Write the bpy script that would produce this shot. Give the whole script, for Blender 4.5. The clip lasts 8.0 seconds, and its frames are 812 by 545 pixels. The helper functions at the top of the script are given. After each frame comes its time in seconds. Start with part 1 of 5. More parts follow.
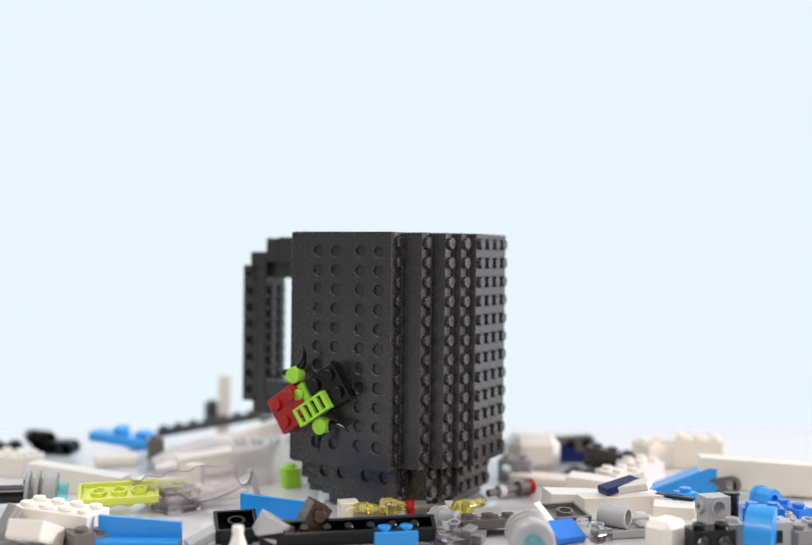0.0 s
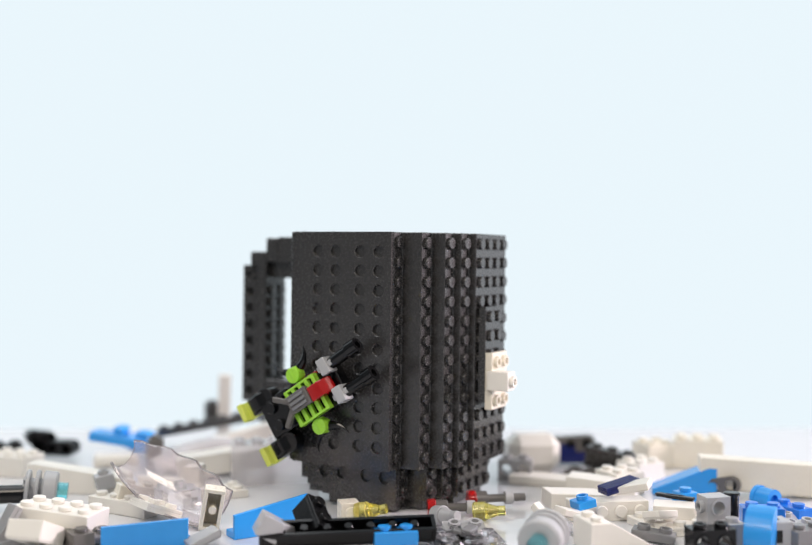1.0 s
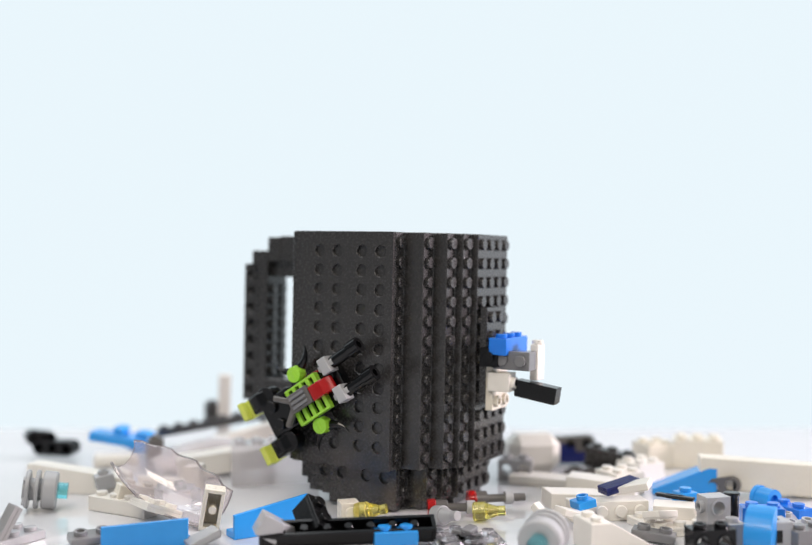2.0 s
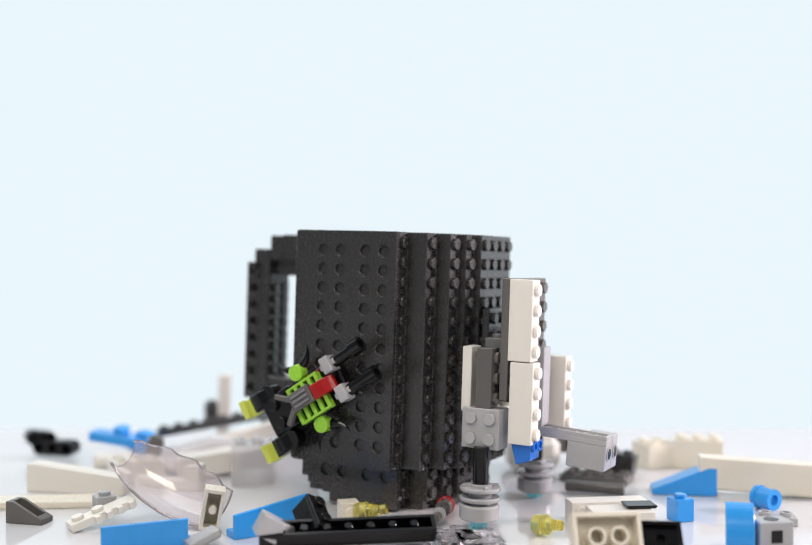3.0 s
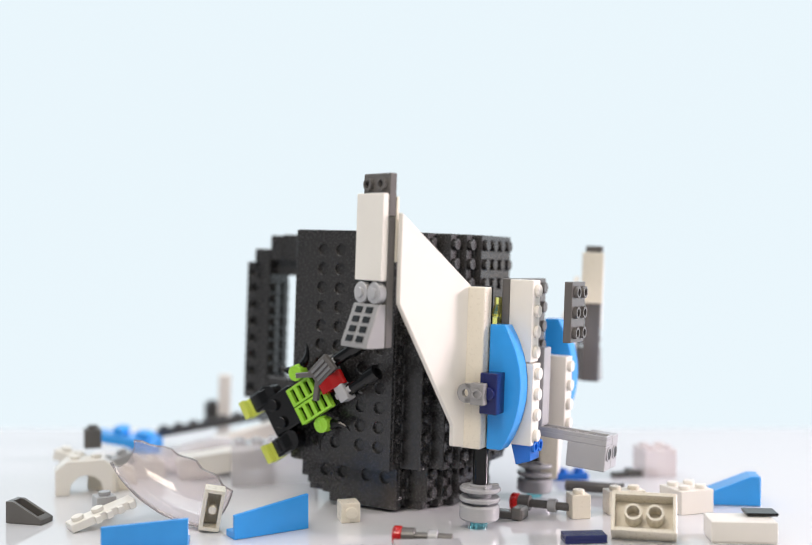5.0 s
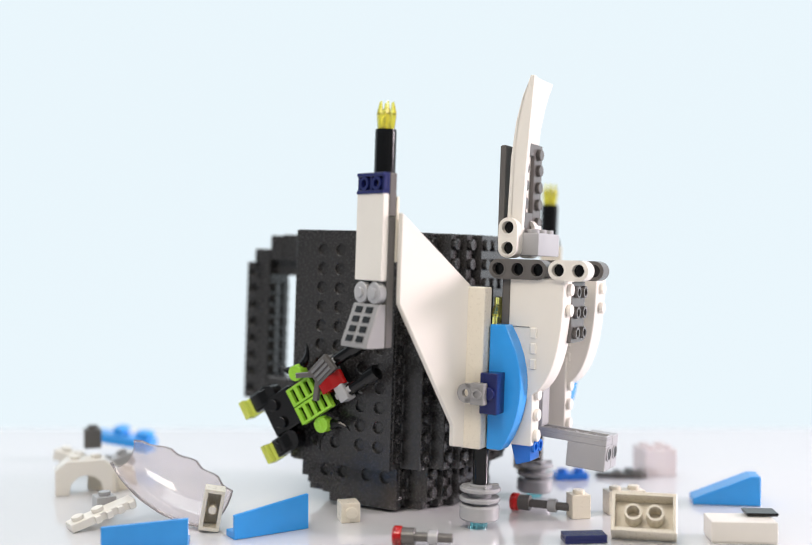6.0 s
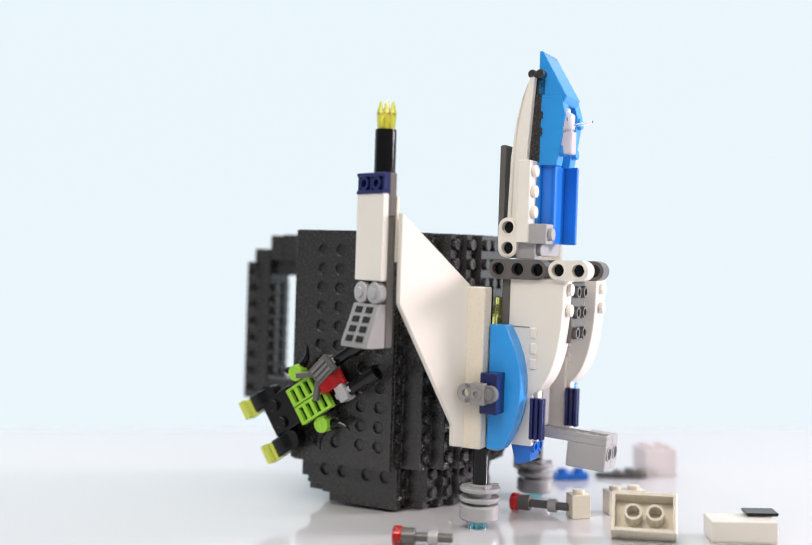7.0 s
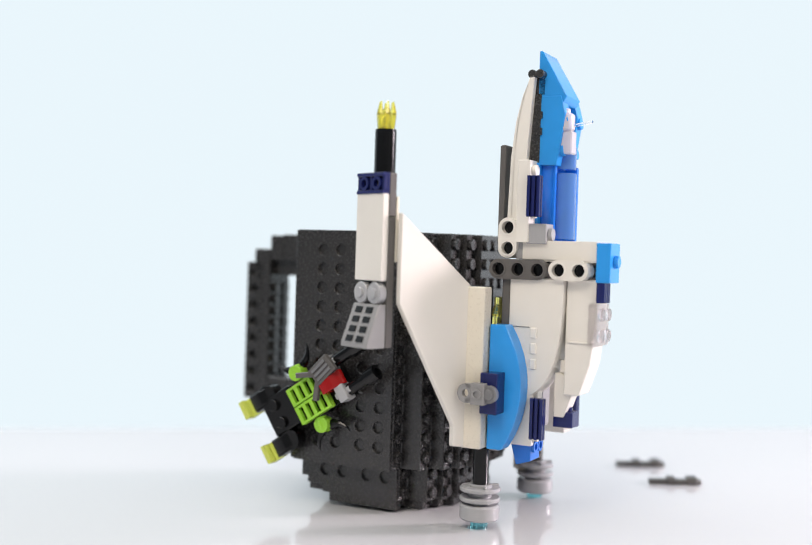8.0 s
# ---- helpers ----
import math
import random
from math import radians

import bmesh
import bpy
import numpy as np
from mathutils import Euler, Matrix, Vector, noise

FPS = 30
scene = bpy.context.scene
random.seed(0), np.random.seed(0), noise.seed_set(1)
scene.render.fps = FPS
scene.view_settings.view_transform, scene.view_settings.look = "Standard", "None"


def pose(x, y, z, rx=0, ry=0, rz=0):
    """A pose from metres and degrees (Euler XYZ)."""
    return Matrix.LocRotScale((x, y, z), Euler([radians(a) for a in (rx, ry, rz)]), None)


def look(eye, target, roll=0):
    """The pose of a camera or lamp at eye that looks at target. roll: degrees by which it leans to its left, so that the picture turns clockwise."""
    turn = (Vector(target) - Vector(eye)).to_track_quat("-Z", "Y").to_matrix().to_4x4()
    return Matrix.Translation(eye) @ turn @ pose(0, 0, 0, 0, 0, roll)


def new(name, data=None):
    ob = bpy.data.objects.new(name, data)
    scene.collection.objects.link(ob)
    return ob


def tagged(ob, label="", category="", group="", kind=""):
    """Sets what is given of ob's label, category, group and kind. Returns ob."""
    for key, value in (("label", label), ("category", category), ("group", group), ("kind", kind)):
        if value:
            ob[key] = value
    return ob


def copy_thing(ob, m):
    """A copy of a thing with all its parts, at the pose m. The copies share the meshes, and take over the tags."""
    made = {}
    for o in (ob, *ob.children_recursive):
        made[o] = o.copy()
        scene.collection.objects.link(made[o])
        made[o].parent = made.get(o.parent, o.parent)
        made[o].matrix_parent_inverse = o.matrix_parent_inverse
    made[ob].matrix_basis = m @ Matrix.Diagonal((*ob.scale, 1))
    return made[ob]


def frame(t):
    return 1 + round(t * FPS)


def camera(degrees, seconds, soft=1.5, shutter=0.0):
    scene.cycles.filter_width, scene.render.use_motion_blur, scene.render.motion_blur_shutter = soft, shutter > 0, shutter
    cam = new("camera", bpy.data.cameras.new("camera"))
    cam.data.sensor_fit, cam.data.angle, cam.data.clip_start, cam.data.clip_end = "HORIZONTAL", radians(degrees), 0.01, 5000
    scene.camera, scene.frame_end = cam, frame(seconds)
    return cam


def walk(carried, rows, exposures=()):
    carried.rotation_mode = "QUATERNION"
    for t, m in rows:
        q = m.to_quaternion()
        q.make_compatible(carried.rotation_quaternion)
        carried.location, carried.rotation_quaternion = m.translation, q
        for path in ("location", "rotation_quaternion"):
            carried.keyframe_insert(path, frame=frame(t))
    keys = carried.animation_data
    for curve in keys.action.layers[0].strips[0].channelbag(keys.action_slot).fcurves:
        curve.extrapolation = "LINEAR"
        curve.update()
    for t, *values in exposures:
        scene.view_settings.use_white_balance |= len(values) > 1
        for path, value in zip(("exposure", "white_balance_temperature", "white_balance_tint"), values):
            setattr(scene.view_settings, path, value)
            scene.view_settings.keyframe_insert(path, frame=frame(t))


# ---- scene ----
# ---- camera ----
EYE = (0.0, -0.45, 0.106)
cam = camera(42.8, 8.0, soft=1.15)
walk(cam, [(0.0, look(EYE, (0.0, 0.55, 0.090))), (8.0, look(EYE, (0.0, 0.55, 0.090)))])
cam.data.dof.use_dof = True
cam.data.dof.focus_distance = 0.405
cam.data.dof.aperture_fstop = 4.2

# ---- light: an evenly lit white studio, three unseen softboxes and an added overhead fill ----
world = bpy.data.worlds.new("studio")
scene.world = world
world.use_nodes = True
world.node_tree.nodes["Background"].inputs["Color"].default_value = (0.83, 0.92, 1.0, 1)
world.node_tree.nodes["Background"].inputs["Strength"].default_value = 0.22


def softbox(name, eye, target, size, watts, color):
    lamp = bpy.data.lights.new(name, "AREA")
    lamp.shape, lamp.size, lamp.energy, lamp.color = "SQUARE", size, watts, color
    new(name, lamp).matrix_world = look(eye, target)


softbox("key_softbox", (0.42, -0.55, 0.50), (0.03, -0.02, 0.07), 0.34, 1.4, (1.0, 0.91, 0.82))
softbox("front_softbox", (-0.22, -0.62, 0.72), (0.0, -0.03, 0.07), 0.36, 3.8, (1.0, 0.90, 0.78))
# added overhead fill that lifts the table towards the backdrop's tone
softbox("overhead_softbox", (-0.40, 0.05, 0.75), (-0.30, 0.02, 0.0), 0.7, 3.6, (0.97, 0.97, 1.0))
softbox("rim_softbox", (1.50, 0.12, 0.45), (0.03, -0.02, 0.08), 0.30, 29.0, (1.0, 0.86, 0.92))
scene.view_settings.exposure = 0.0


# ---- materials ----
def material(name):
    mat = bpy.data.materials.new(name)
    mat.use_nodes = True
    nodes, links = mat.node_tree.nodes, mat.node_tree.links
    return mat, nodes, links, nodes["Principled BSDF"]


def plastic(name, color, rough=0.22, clear=0.0, vary=0.06, shine=0.5, grain=0.4):
    """Moulded plastic: faint colour drift, fine scratches in the gloss, a soft skin of bump."""
    mat, nodes, links, bsdf = material(name)
    place = nodes.new("ShaderNodeTexCoord")
    info = nodes.new("ShaderNodeObjectInfo")
    drift = nodes.new("ShaderNodeTexNoise")
    drift.inputs["Scale"].default_value, drift.inputs["Detail"].default_value = 60, 4
    fine = nodes.new("ShaderNodeTexNoise")
    fine.inputs["Scale"].default_value, fine.inputs["Detail"].default_value = 900, 3
    links.new(place.outputs["Object"], drift.inputs["Vector"])
    links.new(place.outputs["Object"], fine.inputs["Vector"])
    hue = nodes.new("ShaderNodeHueSaturation")
    hue.inputs["Color"].default_value = (*color, 1)
    amount = nodes.new("ShaderNodeMapRange")
    amount.inputs["To Min"].default_value, amount.inputs["To Max"].default_value = 1 - vary * 2, 1 + vary * 2
    links.new(drift.outputs["Fac"], amount.inputs["Value"])
    each = nodes.new("ShaderNodeMapRange")
    each.inputs["To Min"].default_value, each.inputs["To Max"].default_value = 1 - vary, 1 + vary
    links.new(info.outputs["Random"], each.inputs["Value"])
    product = nodes.new("ShaderNodeMath")
    product.operation = "MULTIPLY"
    links.new(amount.outputs["Result"], product.inputs[0])
    links.new(each.outputs["Result"], product.inputs[1])
    links.new(product.outputs["Value"], hue.inputs["Value"])
    links.new(hue.outputs["Color"], bsdf.inputs["Base Color"])
    gloss = nodes.new("ShaderNodeMapRange")
    gloss.inputs["To Min"].default_value, gloss.inputs["To Max"].default_value = rough * (1 - grain), rough * (1 + grain)
    links.new(fine.outputs["Fac"], gloss.inputs["Value"])
    links.new(gloss.outputs["Result"], bsdf.inputs["Roughness"])
    bump = nodes.new("ShaderNodeBump")
    bump.inputs["Strength"].default_value, bump.inputs["Distance"].default_value = 0.05, 0.0002
    links.new(drift.outputs["Fac"], bump.inputs["Height"])
    links.new(bump.outputs["Normal"], bsdf.inputs["Normal"])
    bsdf.inputs["IOR"].default_value = 1.5
    bsdf.inputs["Specular IOR Level"].default_value = shine
    bsdf.inputs["Transmission Weight"].default_value = clear
    return mat


DARK = plastic("dark_grey_plastic", (0.027, 0.0255, 0.025), 0.27, vary=0.03, shine=0.85, grain=0.15)
DARKB = plastic("slate_grey_plastic", (0.118, 0.110, 0.104), 0.24, grain=0.15)
GREY = plastic("light_grey_plastic", (0.40, 0.40, 0.41), 0.22)
WHITE = plastic("white_plastic", (0.78, 0.745, 0.685), 0.3, vary=0.02, grain=0.1)
CREAM = plastic("cream_plastic", (0.76, 0.705, 0.595), 0.28, vary=0.03, grain=0.1)
BLUE = plastic("azure_plastic", (0.03, 0.30, 0.76), 0.2)
DEEP = plastic("royal_blue_plastic", (0.016, 0.175, 0.68), 0.2)
NAVY = plastic("navy_plastic", (0.012, 0.018, 0.11), 0.22)
MID = plastic("ash_grey_plastic", (0.29, 0.285, 0.285), 0.22)
STEEL = plastic("mid_grey_plastic", (0.19, 0.19, 0.195), 0.22)
# black pieces; also the painted shade inside holes and slots
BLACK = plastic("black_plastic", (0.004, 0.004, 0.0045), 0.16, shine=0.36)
BROWN = plastic("brown_plastic", (0.045, 0.020, 0.012), 0.25)
LIME = plastic("lime_plastic", (0.33, 0.66, 0.05), 0.25)
RED = plastic("red_plastic", (0.36, 0.006, 0.006), 0.2)
CLEAR = plastic("clear_plastic", (0.97, 0.95, 0.97), 0.04, 1.0, 0.01)
TINT = plastic("rosy_clear_plastic", (0.95, 0.885, 0.90), 0.08, 0.8, 0.01)
MILK = plastic("milky_clear_plastic", (0.97, 0.93, 0.94), 0.16, 0.7, 0.02)
ROSY = plastic("pale_rosy_plastic", (0.95, 0.87, 0.87), 0.1, 0.45, 0.02)
EDGEGREY = plastic("edge_refraction_plastic", (0.50, 0.46, 0.46), 0.1, 0.6, 0.02)
NEON = plastic("clear_neon_plastic", (0.93, 1.0, 0.20), 0.08, 0.4, 0.02)
AMBER = plastic("clear_yellow_plastic", (1.0, 0.93, 0.28), 0.06, 0.9, 0.02)
TEAL = plastic("clear_light_blue_plastic", (0.25, 0.80, 0.88), 0.05, 0.9, 0.02)
AZUREGLASS = plastic("clear_blue_plastic", (0.22, 0.50, 1.0), 0.05, 0.6, 0.02)
CLEARRED = plastic("clear_red_plastic", (0.75, 0.02, 0.02), 0.06, 0.7, 0.02)

# ---- shape helpers, in millimetres ----
MM = 0.001


def turned(x=0, y=0, z=0, rx=0, ry=0, rz=0):
    return pose(x, y, z, rx, ry, rz)


def merge(bm, other, m=None):
    """Adds the bmesh other, moved by m, to bm and frees it."""
    if m is not None:
        other.transform(m)
    data = bpy.data.meshes.new("scrap")
    other.to_mesh(data)
    other.free()
    bm.from_mesh(data)
    bpy.data.meshes.remove(data)


def block(bm, x0, y0, z0, x1, y1, z1, bevel=0.25, m=None):
    b = bmesh.new()
    bmesh.ops.create_cube(b, size=1)
    bmesh.ops.scale(b, vec=(x1 - x0, y1 - y0, z1 - z0), verts=b.verts)
    bmesh.ops.translate(b, vec=((x0 + x1) / 2, (y0 + y1) / 2, (z0 + z1) / 2), verts=b.verts)
    if bevel:
        bmesh.ops.bevel(b, geom=b.edges[:], offset=bevel, segments=1, affect="EDGES")
    merge(bm, b, m)


def rod(bm, r, h, m=None, seg=20, r2=None, bevel=0.2):
    """A round bar of radius r from z = 0 to h, tapered to r2."""
    b = bmesh.new()
    bmesh.ops.create_cone(b, cap_ends=True, segments=seg, radius1=r, radius2=r if r2 is None else r2, depth=h)
    bmesh.ops.translate(b, vec=(0, 0, h / 2), verts=b.verts)
    if bevel:
        rims = [e for e in b.edges if abs(e.verts[0].co.z - e.verts[1].co.z) < 1e-6]
        bmesh.ops.bevel(b, geom=rims, offset=bevel, segments=1, affect="EDGES")
    merge(bm, b, m)


def pipe(bm, r, inner, h, m=None, seg=20):
    """A tube open at both ends."""
    b = bmesh.new()
    rings = []
    for rad, z in ((r, 0), (r, h), (inner, h), (inner, 0)):
        rings.append([b.verts.new((rad * math.cos(k * math.tau / seg), rad * math.sin(k * math.tau / seg), z)) for k in range(seg)])
    for i in range(4):
        a, c = rings[i], rings[(i + 1) % 4]
        for k in range(seg):
            b.faces.new((a[k], a[(k + 1) % seg], c[(k + 1) % seg], c[k]))
    merge(bm, b, m)


def prism(bm, outline, depth, m=None, bevel=0.25):
    """The outline in x and z, drawn out along y from 0 to depth."""
    b = bmesh.new()
    face = b.faces.new([b.verts.new((x, 0, z)) for x, z in outline])
    out = bmesh.ops.extrude_face_region(b, geom=[face])
    bmesh.ops.translate(b, vec=(0, depth, 0), verts=[g for g in out["geom"] if isinstance(g, bmesh.types.BMVert)])
    bmesh.ops.recalc_face_normals(b, faces=b.faces[:])
    if bevel:
        bmesh.ops.bevel(b, geom=b.edges[:], offset=bevel, segments=1, affect="EDGES")
    merge(bm, b, m)


def stud(bm, x, y, z, m=None, hollow=False):
    at = Matrix.Translation((x, y, z))
    at = at if m is None else m @ at
    if hollow:
        pipe(bm, 2.4, 1.5, 1.7, at, 16)
    else:
        rod(bm, 2.4, 1.7, at, 16, bevel=0.2)


def studs(bm, nx, ny, z, m=None, hollow=False):
    for i in range(nx):
        for j in range(ny):
            stud(bm, 8 * i + 4, 8 * j + 4, z, m, hollow)


def shell(bm, x, y, h, wall=1.4, m=None):
    """A body open below, as moulded bricks are."""
    block(bm, 0, 0, h - wall, x, y, h, 0.2, m)
    block(bm, 0, 0, 0, wall, y, h - wall, 0.15, m)
    block(bm, x - wall, 0, 0, x, y, h - wall, 0.15, m)
    block(bm, wall, 0, 0, x - wall, wall, h - wall, 0.15, m)
    block(bm, wall, y - wall, 0, x - wall, y, h - wall, 0.15, m)


def smooth(mesh):
    for p in mesh.polygons:
        p.use_smooth = True
    mesh.set_sharp_from_angle(angle=radians(32))


def mesh_of(name, bm, mat):
    bm.transform(Matrix.Scale(MM, 4))
    mesh = bpy.data.meshes.new(name)
    bm.to_mesh(mesh)
    bm.free()
    mesh.materials.append(mat)
    smooth(mesh)
    return mesh


def thing(name, bm, mat, label, category="toy brick", group="", kind=""):
    return tagged(new(name, mesh_of(name, bm, mat)), label, category, group, kind)


def holder(name, label, category, group=""):
    ob = new(name)
    ob.empty_display_size = 0.004
    return tagged(ob, label, category, group)


def part(name, bm, mat, parent, label=""):
    ob = new(name, mesh_of(name, bm, mat))
    ob.parent = parent
    if label:
        ob["label"] = label
    return ob


# ---- frames of reference ----
SHIP = pose(0.0284, -0.047, 0.0, rz=-28)
PIVOT = Matrix.Translation((0.0, -0.03, 0.0))
SWAY = [(0.0, 0.75), (1.3, 0.75), (1.4, 0.85), (1.5, 0.95), (1.7, 1.0), (2.3, 1.45), (2.8, 1.8), (3.6, 1.9)]


def lean(degrees):
    return PIVOT @ pose(0, 0, 0, ry=degrees) @ PIVOT.inverted()


def aboard(n, u, w, rx=0, ry=0, rz=0):
    """A place on the built ship: n out of the mug's broad face, u along it, w up, in millimetres."""
    return SHIP @ pose(n * MM, u * MM, w * MM, rx, ry, rz)


PLANS = []


def plan(ob, *stops):
    """Where a thing is from each time on: ("ship", place) leans with the mug, ("rest", ...) lies on the table, ("aside", side) waits out of the way."""
    PLANS.append((ob, stops))
    return ob


SHELF = [0]


def spread(ob):
    """All corner points of a thing, in its own space."""
    pts = []
    for o in (ob, *ob.children_recursive):
        if o.data:
            m = Matrix()
            k = o
            while k is not ob:
                m = k.matrix_basis @ m
                k = k.parent
            pts += [m @ v.co for v in o.data.vertices]
    return pts


def rest(ob, x, y, z, turn):
    """The pose in which a thing, turned so, lies with its lowest point at z and its middle over x, y."""
    spin = pose(0, 0, 0, *turn)
    pts = [spin @ p for p in spread(ob)]
    low, high = ([f(p[i] for p in pts) for i in range(3)] for f in (min, max))
    return Matrix.Translation((x * MM - (low[0] + high[0]) / 2, y * MM - (low[1] + high[1]) / 2, z * MM + 0.0001 - low[2])) @ spin


def aside(ob, side):
    """A free spot on the table beyond the picture's edge, where loose pieces wait."""
    k = SHELF[0]
    SHELF[0] += 1
    return rest(ob, side * (860 + 62 * (k % 8)), 290 - 62 * (k // 8 % 16), 0, (0, 0, 13 * (k % 4)))


# ---- structure: glossy white table and the pale backdrop ----
def sheet_material(name, color, rough, glow=0.0):
    mat, nodes, links, bsdf = material(name)
    place = nodes.new("ShaderNodeTexCoord")
    cloud = nodes.new("ShaderNodeTexNoise")
    cloud.inputs["Scale"].default_value, cloud.inputs["Detail"].default_value = 7, 5
    links.new(place.outputs["Object"], cloud.inputs["Vector"])
    ramp = nodes.new("ShaderNodeMapRange")
    ramp.inputs["To Min"].default_value, ramp.inputs["To Max"].default_value = rough * 0.7, rough * 1.4
    links.new(cloud.outputs["Fac"], ramp.inputs["Value"])
    links.new(ramp.outputs["Result"], bsdf.inputs["Roughness"])
    bsdf.inputs["Base Color"].default_value = (*color, 1)
    bsdf.inputs["IOR"].default_value = 1.7
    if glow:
        # the backdrop emits its pale blue tone; lamps hardly light it
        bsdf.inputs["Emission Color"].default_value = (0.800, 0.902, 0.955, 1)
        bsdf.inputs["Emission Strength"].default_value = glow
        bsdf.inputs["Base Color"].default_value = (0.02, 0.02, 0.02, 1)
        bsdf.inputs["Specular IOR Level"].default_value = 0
    return mat


def table_top():
    bm = bmesh.new()
    block(bm, -1400, -900, -20, 1400, 320, 0, 3)
    ob = thing("table_top", bm, sheet_material("glossy_white_laminate", (0.65, 0.65, 0.67), 0.04), "glossy white table top scattered with toy bricks", "table", kind="structure")
    return ob


def backdrop():
    """A seamless sheet behind the table that curves up into a tall wall and over the set; its brightness is emitted."""
    bm = bmesh.new()
    rows = []
    for k in range(13):
        a = radians(90 * k / 12)
        rows.append((170 + 240 * math.sin(a), -1 + 240 * (1 - math.cos(a))))
    rows.append((410, 1800))
    last = None
    for y, z in rows:
        line = [bm.verts.new((x, y, z)) for x in (-1500, 1500)]
        if last:
            bm.faces.new((last[0], last[1], line[1], line[0]))
        last = line
    thing("backdrop", bm, sheet_material("glowing_paper", (0.8, 0.9, 1.0), 0.6, 1.0), "seamless pale blue-white studio backdrop with an even glow of its own", "backdrop", kind="structure")


table_top()
backdrop()


# ---- the mug ----
MUG_N, MUG_U, MUG_R = -58.5, 41, 44.5
CORNER = [(20.5, -46), (21.3, -37.5), (30.4, -37.5), (31.2, -29.7), (37.6, -29.7), (38.4, -22.9), (41.9, -22.9), (42.6, -16.5), (46, -16.5)]


FOOT = [(19.8, -35.6), (20.6, -29.8), (29.7, -29.8), (30.4, -22.3), (33.4, -22.3), (34.0, -16.0), (37.5, -16.0)]


def mug_outline():
    """The stepped round of the mug's wall in plan, counter-clockwise; its broad front leaves room for the holed panel."""
    k = MUG_R / 46
    back = [(x, -y) for x, y in reversed(CORNER)]
    near = [(-46, -16.5), (-42, -24), (-37, -31), (-26, -38), (-25, -43.9)]
    around = [(20.5, -43.9)] + CORNER[1:] + back + [(-x, -y) for x, y in CORNER] + near
    return [(x * k, y * k) for x, y in around]


def foot_outline(inset, near):
    """The foot in plan: three steps to a corner, drawn in by inset."""
    corner = [FOOT[0]] + [(x - inset, y + inset * 0.6) for x, y in FOOT[1:]]
    back = [(x, -y) for x, y in reversed(corner)]
    return corner + back + [(-0.6 * x, -y) for x, y in corner[1:]] + near


def holed_plate(bm, x0, x1, z0, z1, y, depth, xs, zs, r=2.45):
    """A plate facing -y with round blind holes at xs by zs; its hidden back stays open."""
    b = bmesh.new()
    bx = [x0] + [(p + q) / 2 for p, q in zip(xs, xs[1:])] + [x1]
    bz = [z0] + [(p + q) / 2 for p, q in zip(zs, zs[1:])] + [z1]
    seg = 16
    for i, cx in enumerate(xs):
        for k, cz in enumerate(zs):
            box = (bx[i], bx[i + 1], bz[k], bz[k + 1])
            rim, lip, deep, edge = [], [], [], []
            for a in (math.tau * (j + 0.5) / seg for j in range(seg)):
                c, d = math.cos(a), math.sin(a)
                rim.append(b.verts.new((cx + (r + 0.2) * c, y, cz + (r + 0.2) * d)))
                lip.append(b.verts.new((cx + r * c, y + 0.2, cz + r * d)))
                deep.append(b.verts.new((cx + r * c, y + depth, cz + r * d)))
                far = min((box[1] - cx) / c if c > 0 else (box[0] - cx) / c, (box[3] - cz) / d if d > 0 else (box[2] - cz) / d)
                edge.append([cx + far * c, cz + far * d])
            for px in box[:2]:
                for pz in box[2:]:
                    near = min(edge, key=lambda e: math.hypot(e[0] - px, e[1] - pz))
                    near[:] = [px, pz]
            outer = [b.verts.new((e[0], y, e[1])) for e in edge]
            for j in range(seg):
                n = (j + 1) % seg
                b.faces.new((outer[j], outer[n], rim[n], rim[j]))
                b.faces.new((rim[j], rim[n], lip[n], lip[j]))
                b.faces.new((lip[j], lip[n], deep[n], deep[j]))
            b.faces.new(list(reversed(deep)))
    ends = [b.verts.new((x, w, z)) for w in (y, y + depth + 0.3) for x, z in ((x0, z0), (x1, z0), (x1, z1), (x0, z1))]
    for j in range(4):
        n = (j + 1) % 4
        b.faces.new((ends[j], ends[j + 4], ends[n + 4], ends[n]))
    merge(bm, b)


def ring(bm, outline, z0, z1, inner=None):
    b = bmesh.new()
    low = [b.verts.new((x, y, z0)) for x, y in outline]
    top = [b.verts.new((x, y, z1)) for x, y in outline]
    n = len(outline)
    for i in range(n):
        b.faces.new((low[i], low[(i + 1) % n], top[(i + 1) % n], top[i]))
    if inner is None:
        b.faces.new(top)
    else:
        hole = [b.verts.new((inner * x / math.hypot(x, y), inner * y / math.hypot(x, y), z1)) for x, y in outline]
        deep = [b.verts.new((v.co.x, v.co.y, z0 + 6)) for v in hole]
        for i in range(n):
            j = (i + 1) % n
            b.faces.new((top[i], top[j], hole[j], hole[i]))
            b.faces.new((hole[i], hole[j], deep[j], deep[i]))
        b.faces.new(deep)
    b.faces.new(list(reversed(low)))
    bmesh.ops.recalc_face_normals(b, faces=b.faces[:])
    edges = [e for e in b.edges if len(e.link_faces) == 2 and e.calc_face_angle() > 0.35]
    bmesh.ops.bevel(b, geom=edges, offset=0.3, segments=1, affect="EDGES")
    merge(bm, b)


def face_out(x, y, z, ax, ay):
    """A pose whose z axis points along the level direction (ax, ay)."""
    return Matrix.Translation((x, y, z)) @ Vector((ax, ay, 0)).to_track_quat("Z", "Y").to_matrix().to_4x4()


STUD_MESH = []


